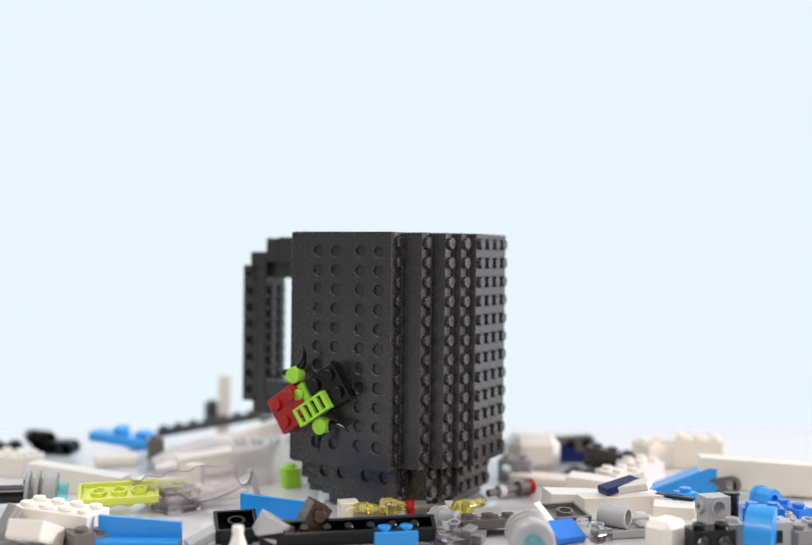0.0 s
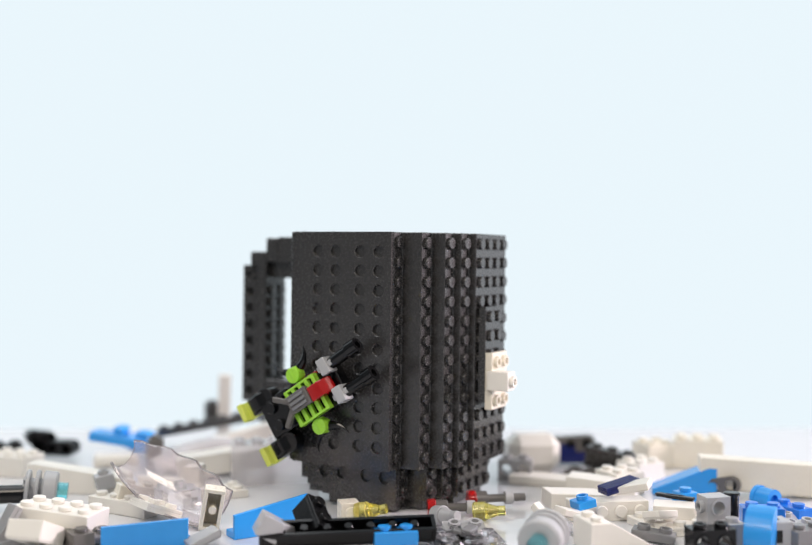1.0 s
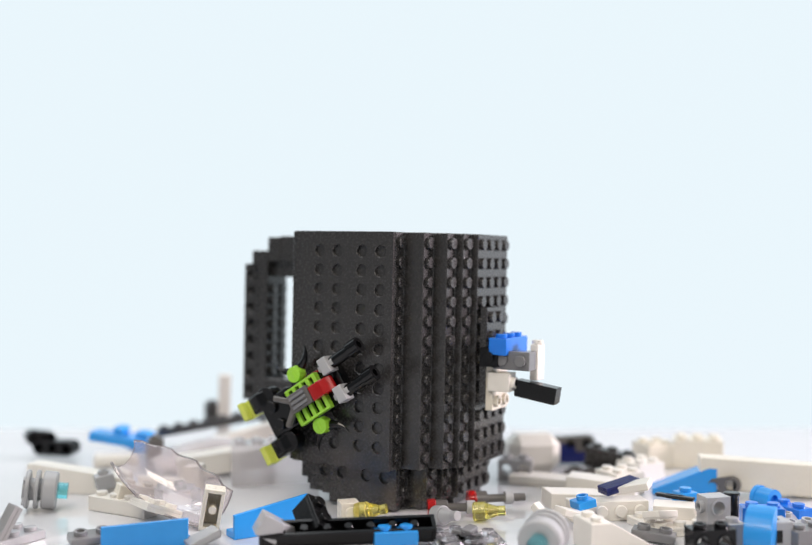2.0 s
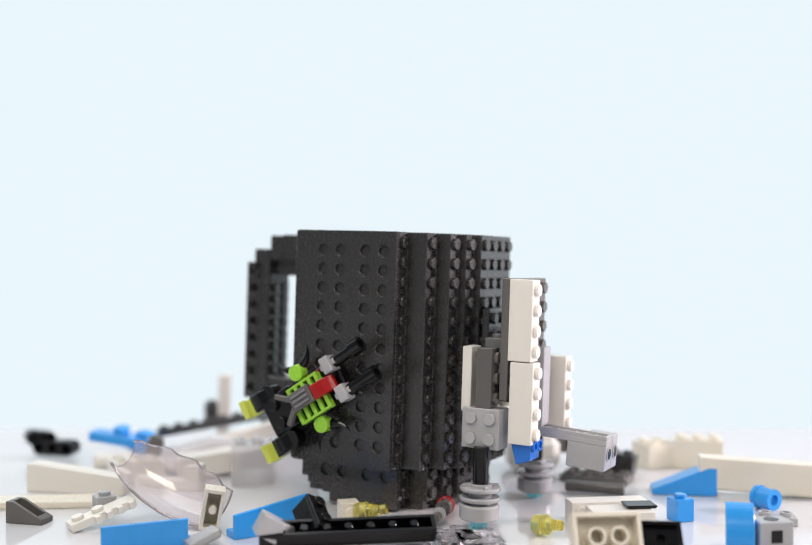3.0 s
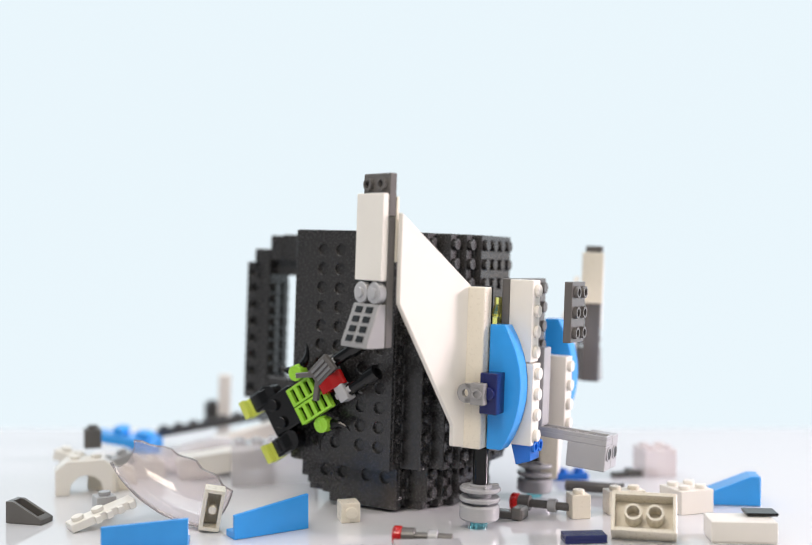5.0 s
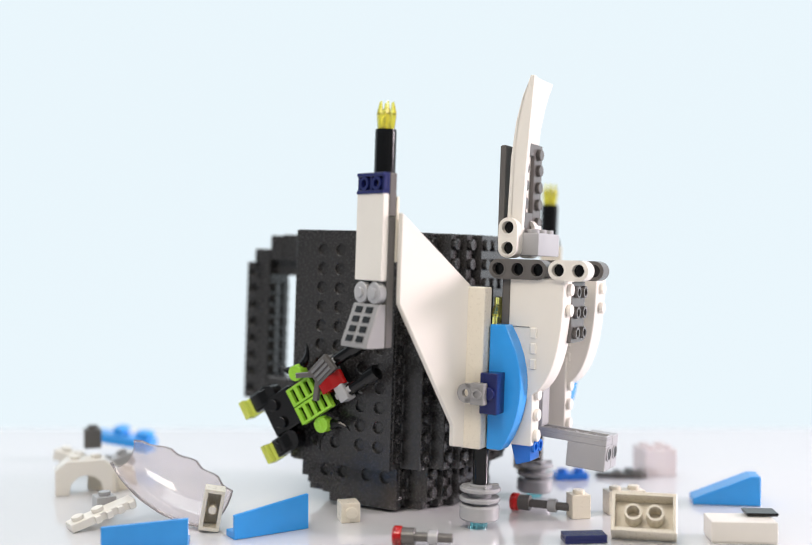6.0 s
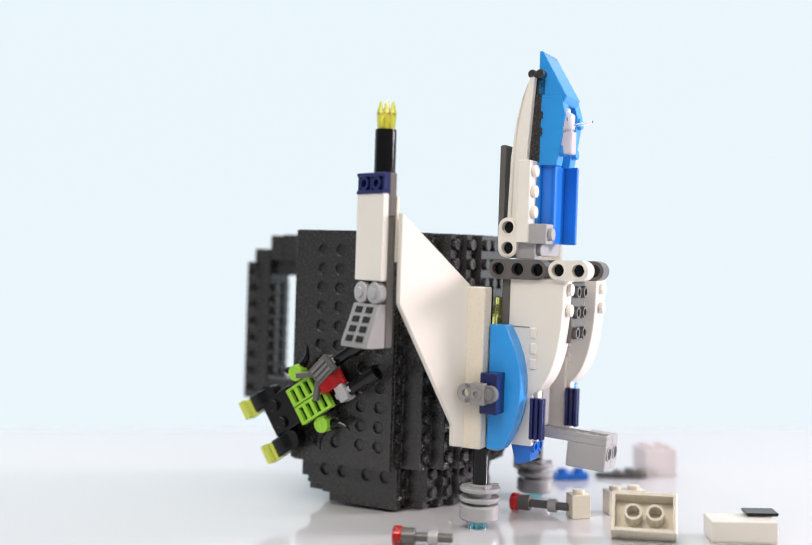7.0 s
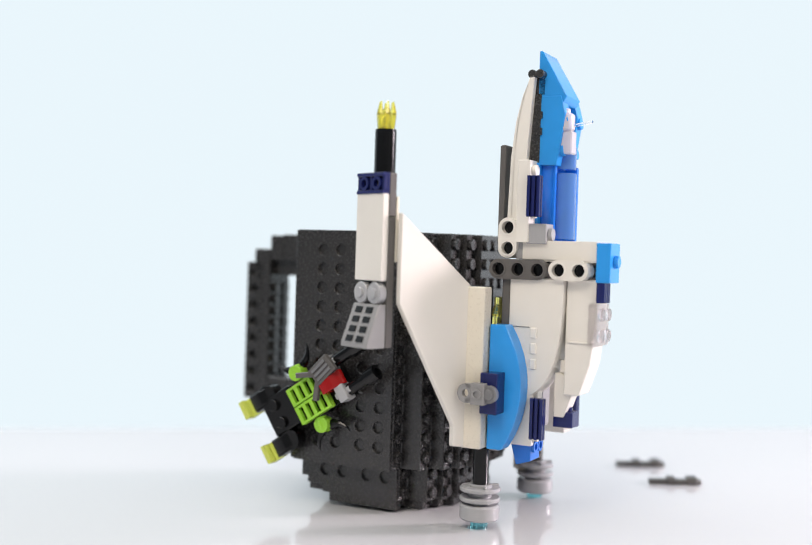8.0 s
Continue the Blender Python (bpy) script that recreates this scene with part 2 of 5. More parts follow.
def mug_studs(wall, outline, strip_rows, panel_rows, columns):
    """Studs on the broad panels and the slanted strips: each one an object on the two sides in view, the rest joined."""
    if not STUD_MESH:
        bm = bmesh.new()
        stud(bm, 0, 0, -0.1)
        STUD_MESH.append(mesh_of("stud", bm, DARK))
    hidden = bmesh.new()
    n = len(outline)
    for i in range(n):
        (x0, y0), (x1, y1) = outline[i], outline[(i + 1) % n]
        long = math.hypot(x1 - x0, y1 - y0)
        tx, ty = (x1 - x0) / long, (y1 - y0) / long
        nx, ny = ty, -tx
        mx, my = (x0 + x1) / 2, (y0 + y1) / 2
        if long > 25:
            front = abs(ny) > abs(nx)
            along, rows = (columns[0], panel_rows) if front else (columns[1], strip_rows)
        elif nx > 0.9 and long > 5 or nx < -0.9 and my > 0 and long > 5:
            along, rows = (0,), strip_rows
        else:
            continue
        for a in along:
            for z in rows:
                m = face_out(mx + tx * a, my + ty * a, z, nx, ny)
                if ny < -0.5 or nx > 0.5 and my < 17:
                    ob = new("stud", STUD_MESH[0])
                    ob.parent = wall
                    ob.matrix_basis = Matrix.LocRotScale(m.translation * MM, m.to_quaternion(), None)
                else:
                    stud(hidden, 0, 0, -0.1, m)
    tagged(part("far_studs", hidden, DARK, wall), kind="stuff")


def mug():
    cup = holder("brick_mug", "dark grey toy-brick mug with studded stepped sides and handle", "mug")
    across = ((-15.2, -6.6, 5.2, 13.9), (-12, -4, 4, 12))
    bm = bmesh.new()
    ring(bm, mug_outline(), 17.6, 115, 36)
    wall = part("wall", bm, DARK, cup)
    mug_studs(wall, mug_outline(), [110.7 - 8.0 * k for k in range(12)], [], across)
    # the broad front carries sockets instead of studs
    bm = bmesh.new()
    holed_plate(bm, -26.8, 19.8, 17.6, 115, -44.5, 1.5, across[0], [26.9 + 8.0 * k for k in range(11)])
    part("socket_panel", bm, DARK, wall)
    bm = bmesh.new()
    block(bm, -29.6, -43.0, 17.6, -26.7, -36, 115, 0.3)
    part("edge_strip", bm, DARK, wall)
    bm = bmesh.new()
    ring(bm, foot_outline(0, [(-30, -14), (-27, -20), (-25, -26), (-24, -31), (-24, -35.6)]), 3.7, 17.8)
    foot = part("foot", bm, DARK, cup)
    mug_studs(foot, foot_outline(0, [(-30, -14), (-24, -35.6)]), [15.1, 7.4], [], across)
    bm = bmesh.new()
    ring(bm, foot_outline(2.6, [(-12, -14), (-11, -24), (-10.5, -31)]), 0, 3.9)
    part("base", bm, DARK, cup)
    # the foot's broad panel steps in plate by plate at one end
    bm = bmesh.new()
    holed_plate(bm, -26.7, 19.6, 9.6, 17.7, -37.5, 1.4, across[0], [13.4])
    stairs = [(-12.7, 0.3), (19.6, 0.3), (19.6, 9.7), (-23.8, 9.7), (-23.8, 6.9), (-16.2, 6.9), (-16.2, 3.7), (-12.7, 3.7)]
    prism(bm, stairs, 5, pose(0, -37.5, 0), 0.1)
    part("foot_panel", bm, DARK, cup)
    # stepped square handle on the side away from the ship
    bm = bmesh.new()
    block(bm, -63, -8, 101.5, -43, 8, 113.5, 0.4)
    block(bm, -70, -8, 101.5, -62.8, 8, 113, 0.4)
    block(bm, -79, -8, 92, -69.8, 8, 106.5, 0.4)
    block(bm, -70.2, -4, 94.2, -43, 7, 101.8, 0.4)
    block(bm, -82.8, -6.3, 35.2, -75, 8, 99.8, 0.3)
    holed_plate(bm, -82.9, -74.9, 35, 100, -8, 1.7, [-78.9], [40 + 7.9 * k for k in range(8)], 2.3)
    block(bm, -75, -8, 38, -69.6, 8, 92.2, 0.4)
    block(bm, -69.8, -8, 34, -43, 8, 46, 0.4)
    block(bm, -77, -8, 29, -67, 8, 38.2, 0.4)
    handle = part("handle", bm, DARK, cup)
    handle.location.x = 0.002
    spots = [face_out(-69.6, y, 49 + 5.6 * k, 1, 0) for k in range(8) for y in (3.5, -3.5)]
    for m in spots:
        ob = new("stud", STUD_MESH[0])
        ob.parent = handle
        ob.matrix_basis = Matrix.LocRotScale(m.translation * MM, m.to_quaternion(), None)
    plan(cup, (0, ("ship", aboard(MUG_N, MUG_U, 0.7))))


mug()


# ---- builders for loose and built-in bricks ----
def brick(name, nx, ny, h, mat, label, group="", under=False, hollow=False, category="toy brick"):
    """A brick of nx by ny studs and height h, its lowest corner at the origin."""
    bm = bmesh.new()
    if under:
        shell(bm, nx * 8 - 0.2, ny * 8 - 0.2, h)
        for i in range(1, max(nx, 2)):
            for j in range(1, max(ny, 2)):
                if nx > 1 and ny > 1:
                    pipe(bm, 3.25, 2.4, h - 1, Matrix.Translation((8 * i, 8 * j, 0)))
                else:
                    rod(bm, 1.6, h - 1, Matrix.Translation((8 * i if nx > 1 else 4, 8 * j if ny > 1 else 4, 0)), 12)
    else:
        block(bm, 0, 0, 0, nx * 8 - 0.2, ny * 8 - 0.2, h, 0.25)
    studs(bm, nx, ny, h - 0.1, hollow=hollow)
    return thing(name, bm, mat, label, category, group)


def tile(name, x, y, h, mat, label, group="", category="toy tile"):
    bm = bmesh.new()
    block(bm, 0, 0, 0.5, x, y, h, 0.25)
    block(bm, 0.4, 0.4, 0, x - 0.4, y - 0.4, 0.6, 0)
    return thing(name, bm, mat, label, category, group)


def slope(name, nx, ny, h, mat, label, low=1.5, flat=8, group="", category="toy slope", hollow=True):
    """A roof slope: nx studs long, falling from h to low, with studs on the flat top."""
    bm = bmesh.new()
    prism(bm, [(0, 0), (nx * 8 - 0.2, 0), (nx * 8 - 0.2, low), (flat, h), (0, h)], ny * 8 - 0.2)
    for j in range(ny):
        for i in range(int(flat // 8)):
            stud(bm, 8 * i + 4, 8 * j + 4, h - 0.1)
    return thing(name, bm, mat, label, category, group)


def grille(name, mat, label, group="", nx=2, ribs=4):
    """A one-wide grille tile with long ribs."""
    bm = bmesh.new()
    block(bm, 0, 0, 0, nx * 8 - 0.2, ribs * 2 - 0.2, 1.6, 0.2)
    for k in range(ribs):
        block(bm, 0, 0.2 + 2.0 * k, 1.5, nx * 8 - 0.2, 1.4 + 2.0 * k, 3.2, 0.15)
    return thing(name, bm, mat, label, "grille tile", group)


def bore_bar(outline, centres, depth, square=False, bore=2.5):
    """A flat bar of the outline in x and z, with round holes bored right through it along y."""
    b = bmesh.new()
    seg = 16
    cuts = [-1e3] + [(p + q) / 2 for p, q in zip(centres, centres[1:])] + [1e3]
    lo, hi = min(z for x, z in outline), max(z for x, z in outline)
    if square:
        cuts[0], cuts[-1] = min(x for x, z in outline), max(x for x, z in outline)
    for cx, x0, x1 in zip(centres, cuts, cuts[1:]):
        rings = []
        for y in (0, depth):
            rim, edge = [], []
            for k in range(seg):
                a = math.tau * (k + 0.5) / seg
                c, d = math.cos(a), math.sin(a)
                rim.append(b.verts.new((cx + bore * c, y, bore * d)))
                side = x1 if c > 0 else x0
                if abs(side) > 999:
                    edge.append(b.verts.new((cx + 3.9 * c, y, 3.9 * d)))
                else:
                    far = min((side - cx) / c, (hi if d > 0 else lo) / d)
                    edge.append(b.verts.new((cx + far * c, y, far * d)))
            for side in (x0, x1):
                for z in (lo, hi) if abs(side) < 999 else ():
                    corner = Vector((side, y, z))
                    min(edge, key=lambda v: (v.co - corner).length).co = corner
            rings.append((rim, edge))
        (r0, e0), (r1, e1) = rings
        for k in range(seg):
            n = (k + 1) % seg
            b.faces.new((e0[k], e0[n], r0[n], r0[k]))
            b.faces.new((r1[k], r1[n], e1[n], e1[k]))
            b.faces.new((r0[k], r0[n], r1[n], r1[k]))
    rows = [[b.verts.new((x, y, z)) for x, z in outline] for y in (0, depth)]
    for k in range(len(outline)):
        n = (k + 1) % len(outline)
        b.faces.new((rows[0][k], rows[0][n], rows[1][n], rows[1][k]))
    bmesh.ops.recalc_face_normals(b, faces=b.faces[:])
    return b


def ring_grille(name, label, group):
    """A two-wide piece seen from below: a rim of ribs round two hollow rings."""
    bm = bmesh.new()
    block(bm, 0, 0, 0, 15.8, 7.8, 1.2, 0.2)
    for y in (0, 6.4):
        block(bm, 0, y, 1.1, 15.8, y + 1.4, 3.4, 0.2)
    for x in (0, 7.3, 14.6):
        block(bm, x, 1.2, 1.1, x + 1.2, 6.6, 2.8, 0.15)
    for x in (4.2, 11.6):
        pipe(bm, 2.6, 1.5, 2.2, pose(x, 3.9, 1.1), 16)
    return thing(name, bm, NAVY, label, "grille tile", group)


def beam(name, holes, mat, label, group="", m=8.0):
    """A round-ended beam with through holes along x, the holes along y."""
    bm = bmesh.new()
    ends = []
    seg = 10
    for k in range(seg + 1):
        a = radians(90 + 180 * k / seg)
        ends.append((3.9 * math.cos(a), 3.9 * math.sin(a)))
    for k in range(seg + 1):
        a = radians(-90 + 180 * k / seg)
        ends.append(((holes - 1) * 8 + 3.9 * math.cos(a), 3.9 * math.sin(a)))
    bar = holder(name, label, "technic beam", group)
    part("bar", bore_bar(ends, [8 * k for k in range(holes)], 7.6), mat, bar)
    for k in range(holes):
        bm = bmesh.new()
        pipe(bm, 3.15, 2.5, 0.8, Matrix.Translation((8 * k, -0.3, 0)) @ pose(0, 0, 0, rx=-90))
        part("hole_rim", bm, mat, bar)
        # black disc partway in stands for the shade within the hole
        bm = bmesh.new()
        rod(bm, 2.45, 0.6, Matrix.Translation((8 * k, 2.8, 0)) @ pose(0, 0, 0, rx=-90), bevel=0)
        part("bore", bm, BLACK, bar, "black disc standing for the shade in the hole")
    return bar


def axle(name, r, h, mat, label, group="", category="bar", collar=True):
    bm = bmesh.new()
    rod(bm, r, h)
    if not collar:
        pipe(bm, r * 0.98, r * 0.6, 0.6, Matrix.Translation((0, 0, h)))
        return thing(name, bm, mat, label, category, group)
    rod(bm, r + 0.5, 1.2, Matrix.Translation((0, 0, h - 1.3)))
    return thing(name, bm, mat, label, category, group)


def cone_lamp(name, mat, label, group=""):
    bm = bmesh.new()
    rod(bm, 3.9, 5, None, 20)
    rod(bm, 3.4, 5, pose(0, 0, 5), 20, 1.8)
    rod(bm, 2.0, 3, pose(0, 0, 9.8), 16)
    return thing(name, bm, mat, label, "cone piece", group)


def leg(name, label, rim=GREY):
    """A landing leg: clear tip, wide foot, two thin rings and a black post."""
    foot = holder(name, label, "landing leg", "landing legs")
    bm = bmesh.new()
    rod(bm, 3.4, 4.4, seg=20)
    part("tip", bm, TEAL, foot, "clear light blue tip")
    bm = bmesh.new()
    rod(bm, 7.8, 6.0, Matrix.Translation((0, 0, 4.2)), 32, bevel=0.7)
    part("pad", bm, rim, foot)
    for z in (11.4, 15.2):
        bm = bmesh.new()
        rod(bm, 8.0, 1.7, Matrix.Translation((0, 0, z)), 32, bevel=0.4)
        part("ring", bm, rim, foot)
    bm = bmesh.new()
    rod(bm, 4.6, 12, Matrix.Translation((0, 0, 6)), 24)
    part("core", bm, rim, foot)
    for k in range(4):
        bm = bmesh.new()
        block(bm, -0.8, 3.2, 16.7, 0.8, 7.6, 17.7, 0.1, pose(0, 0, 0, rz=45 + 90 * k))
        part("spoke", bm, rim, foot)
    return foot


# ---- the ship on the mug ----
front_leg = leg("landing_leg", "grey ribbed wheel foot with a clear blue tip")
rear_leg = copy_thing(front_leg, pose(0, 0, 0))
for u in (0, 60):
    post = bmesh.new()
    rod(post, 3.1, 18, None, 24)
    plan(thing("leg_post", post, BLACK, "glossy black round post of the landing leg", "post", "leg posts"), (0, ("aside", 1)), (2.52, ("ship", aboard(0, u, 14.5))))


def joined(ob, t, place, before=None, *others):
    """A piece that waits aside, or in the heap, and is built in at t."""
    first = before if before is not None else ("aside", 1)
    plan(ob, (0, first), *others, (t, ("ship", place)))
    return ob


# the first bracket on the mug's face
joined(brick("bracket_plate", 5, 2, 3.2, DARK, "dark grey plate clipped upright on the mug"), 0.9, aboard(-13.3, 27, 85, ry=90))
joined(brick("white_bracket", 3, 2, 3.2, CREAM, "white bracket plate fixed to the mug's face", hollow=True), 0.95, aboard(-10.1, 27, 66, ry=90))
joined(brick("white_technic_brick", 1, 1, 9.6, WHITE, "white stud brick on the bracket", hollow=True), 0.9, aboard(-8.5, 25, 58.5, ry=90))
joined(brick("grey_stud_bar", 2, 1, 8, STEEL, "grey studded bar standing out from the mug"), 1.2, aboard(-6, 33, 60, rx=90))
PLANS[-1] = (PLANS[-1][0], (*PLANS[-1][1], (2.2, ("ship", aboard(-6, 14, 66)))))
joined(brick("black_bush", 1, 1, 7, BLACK, "black stud piece on the bracket"), 1.2, aboard(-11, 29, 61, rx=90))
PLANS[-1] = (PLANS[-1][0], (*PLANS[-1][1], (2.2, ("ship", aboard(-9, 44, 67)))))
end_bm = bmesh.new()
block(end_bm, 0, 0, 0, 3.4, 8, 15, 0.3)
rod(end_bm, 2.4, 1.7, pose(1.7, 4, 14.9), 16)
joined(thing("white_end_piece", end_bm, WHITE, "white upright end piece on the bar"), 1.4, aboard(7, 33, 55.5))
PLANS[-1] = (PLANS[-1][0], (*PLANS[-1][1], (2.2, ("ship", aboard(-5, 46, 60)))))
joined(tile("black_bar_piece", 18, 6.5, 7, BLACK, "black smooth bar piece standing out of the bracket"), 1.4, aboard(1.5, 29, 49, ry=8))
PLANS[-1] = (PLANS[-1][0], (*PLANS[-1][1], (2.2, ("ship", aboard(3, 20, 48, rz=90)))))
joined(brick("blue_core_brick", 1, 3, 7, DEEP, "royal blue brick in the ship's core"), 1.7, aboard(-7, 22, 66))
# the upright back plate with studs outward
joined(brick("upright_plate", 6, 5, 3.2, DARKB, "slate grey studded plate set upright on the mug"), 2.4, aboard(4.8, 4, 98.5, ry=90))
joined(brick("side_brick", 4, 1, 6.2, DARKB, "slate grey narrow brick at the hull's edge"), 2.6, aboard(-3.6, 1, 71, ry=90))
joined(brick("stud_brick", 2, 2, 9.6, GREY, "light grey brick with studs outward beside the leg", "stud bricks"), 2.6, aboard(-9, 10.2, 31.5, rx=90))
joined(brick("stud_brick", 2, 2, 9.6, GREY, "light grey brick with studs outward beside the hull", "stud bricks"), 3.15, aboard(-9, 10.2, 62, rx=90))
joined(brick("black_stud_brick", 2, 2, 9.6, BLACK, "black brick with studs outward between grey ones", "stud bricks"), 3.15, aboard(-9, 10.2, 46.8, rx=90))
joined(tile("white_edge_panel", 4, 9, 26, WHITE, "white smooth panel upright beside the leg", category="panel"), 2.6, aboard(-10.5, 2.5, 45))
PLANS[-1] = (PLANS[-1][0], (*PLANS[-1][1], (3.15, ("aside", 1))))
keel = bmesh.new()
prism(keel, [(0, 0), (9.5, 0), (9.5, -11), (3.5, -13)], 10, None, 0.3)
for k in range(2):
    pipe(keel, 2.4, 1.5, 1.4, pose(9.4, 2.6 + 5 * k, -5.5, ry=90), 14)
joined(thing("blue_keel", keel, DEEP, "royal blue inverted slope under the hull", "toy slope"), 2.7, aboard(8.5, 6, 39))
joined(cone_lamp("trans_lamp", AMBER, "clear yellow cone lamp between the hull plates"), 3.1, aboard(0.4, 12, 78))
joined(brick("black_plate", 2, 8, 3.2, BLACK, "black studded plate standing behind the wing"), 3.5, aboard(-13.6, 1.4, 31.5, rx=90))

joined(brick("hull_brick", 4, 1, 9.6, WHITE, "white four-stud brick set upright, studs outward", "hull bricks"), 3.0, aboard(8, 4, 98.2, ry=90))
for u in (4, 42):
    joined(brick("hull_brick", 4, 1, 9.6, WHITE, "white four-stud brick set upright, studs outward", "hull bricks"), 2.9, aboard(9.2, u, 66, ry=90))

joined(tile("grey_bracket", 6, 7.8, 32, GREY, "light grey upright bracket between hull and arm", category="bracket"), 2.65, aboard(9, 26, 38.6))
joined(brick("rear_mount", 2, 2, 9.6, GREY, "light grey brick over the rear landing leg", "stud bricks"), 2.6, aboard(-8, 50.5, 37.6))


def nose_arm():
    arm = holder("angled_technic_brick", "light grey angled technic arm reaching out under the hull", "technic arm")
    bm = bmesh.new()
    block(bm, 0, 0, 0, 33, 8, 2.4, 0.3)
    block(bm, 4, 0, 2.3, 33, 1.1, 4, 0.2)
    block(bm, 4, 6.9, 2.3, 33, 8, 4, 0.2)
    block(bm, 31.9, 1, 2.3, 33, 7, 4, 0.2)
    block(bm, 17, 0, -10, 33, 8, 0.1, 0.3)
    block(bm, 22, 8.1, -10, 33, 15.8, 3.4, 0.3)
    part("body", bm, GREY, arm)
    for k in range(3):
        bm = bmesh.new()
        pipe(bm, 3.0, 2.2, 0.9, Matrix.Translation((9 + 8 * k, 4, 2.6)))
        part("top_ring", bm, GREY, arm)
    for k in range(2):
        bm = bmesh.new()
        pipe(bm, 2.9, 2.3, 0.8, Matrix.Translation((32.6, 4 + 7.8 * k, -3.4)) @ pose(0, 0, 0, ry=90))
        part("end_ring", bm, GREY, arm)
        # black disc on the solid end paints the shade of a hole
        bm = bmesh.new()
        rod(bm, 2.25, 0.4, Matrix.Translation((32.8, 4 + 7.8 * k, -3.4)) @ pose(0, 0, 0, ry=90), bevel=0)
        part("bore", bm, BLACK, arm, "black disc for the hole's shaded inside")
    bm = bmesh.new()
    rod(bm, 3.6, 11, Matrix.Translation((-1, -1.5, 1.5)) @ pose(0, 0, 0, rx=-90))
    part("hinge", bm, GREY, arm)
    return arm


joined(nose_arm(), 2.7, aboard(9, 26, 35, ry=3), None)
PLANS[-1] = (PLANS[-1][0], (*PLANS[-1][1], (7.05, ("aside", 1))))

# ---- wings ----
WING_TURN = math.degrees(math.atan2(-0.925, -0.38))


def wing(low, y0=-16.0, y1=-1.3, across=(-12, -4)):
    w = holder("wing", "white swept wing panel with a folded root flange", "wing", "wings")
    bm = bmesh.new()
    prism(bm, [(0, 94.6), (36.5, 121.7), (36.5, 88.5), (8, 42), (8, 34), (0, 33)], 2.4, pose(0, -1.2, 0), 0.3)
    part("panel", bm, WHITE, w)
    bm = bmesh.new()
    block(bm, -1.3, -2.8, 33, 7.0, 4.2, 95, 0.4, pose(0, 0, 0, rz=-WING_TURN))
    part("root_flange", bm, CREAM, w)
    bm = bmesh.new()
    block(bm, 35.2, y0, low, 36.4, y1, low + 24, 0.25)
    tip = part("tip_block", bm, CREAM, w)
    for y in across:
        for z in (low + 4, low + 12, low + 20):
            bm = bmesh.new()
            stud(bm, 0, 0, -0.1, Matrix.Translation((36.4, y, z)) @ pose(0, 0, 0, ry=90))
            part("stud", bm, CREAM, tip)
    return w


left_wing = wing(103.5, -18.2, -2.2, (-14, -6))
plan(left_wing, (0, ("aside", 1)), (3.6, ("ship", aboard(-4, -6, 0, rz=WING_TURN))))
right_wing = wing(109, -12.5, -2.5, (-7.5,))
FAR_EARLY, FAR_LATE = aboard(7, 64, -22.5, rz=97), aboard(-4, 64, -20, rz=-WING_TURN)
plan(right_wing, (0, ("aside", 1)), (3.7, ("ship", FAR_EARLY)), (5.1, ("ship", FAR_LATE)))


def tip_place(side, e, out, w):
    """A place on a wing's tip: e across it, out beyond the panel's end, w up; x of the pose points outward."""
    root = aboard(-4, -6, 0, rz=WING_TURN) if side > 0 else FAR_LATE
    return root @ pose((36.5 + out) * MM, e * MM, w * MM)


def fit_tip(ob, t, side, e, out, w, m=None):
    m = m or Matrix()
    late = tip_place(side, e, out, w) @ m
    if side < 0 and t < 5.0:
        early = FAR_EARLY @ FAR_LATE.inverted() @ late
        plan(ob, (0, ("aside", 1)), (t, ("ship", early)), (5.1, ("ship", late)))
    else:
        plan(ob, (0, ("aside", 1)), (t, ("ship", late)))


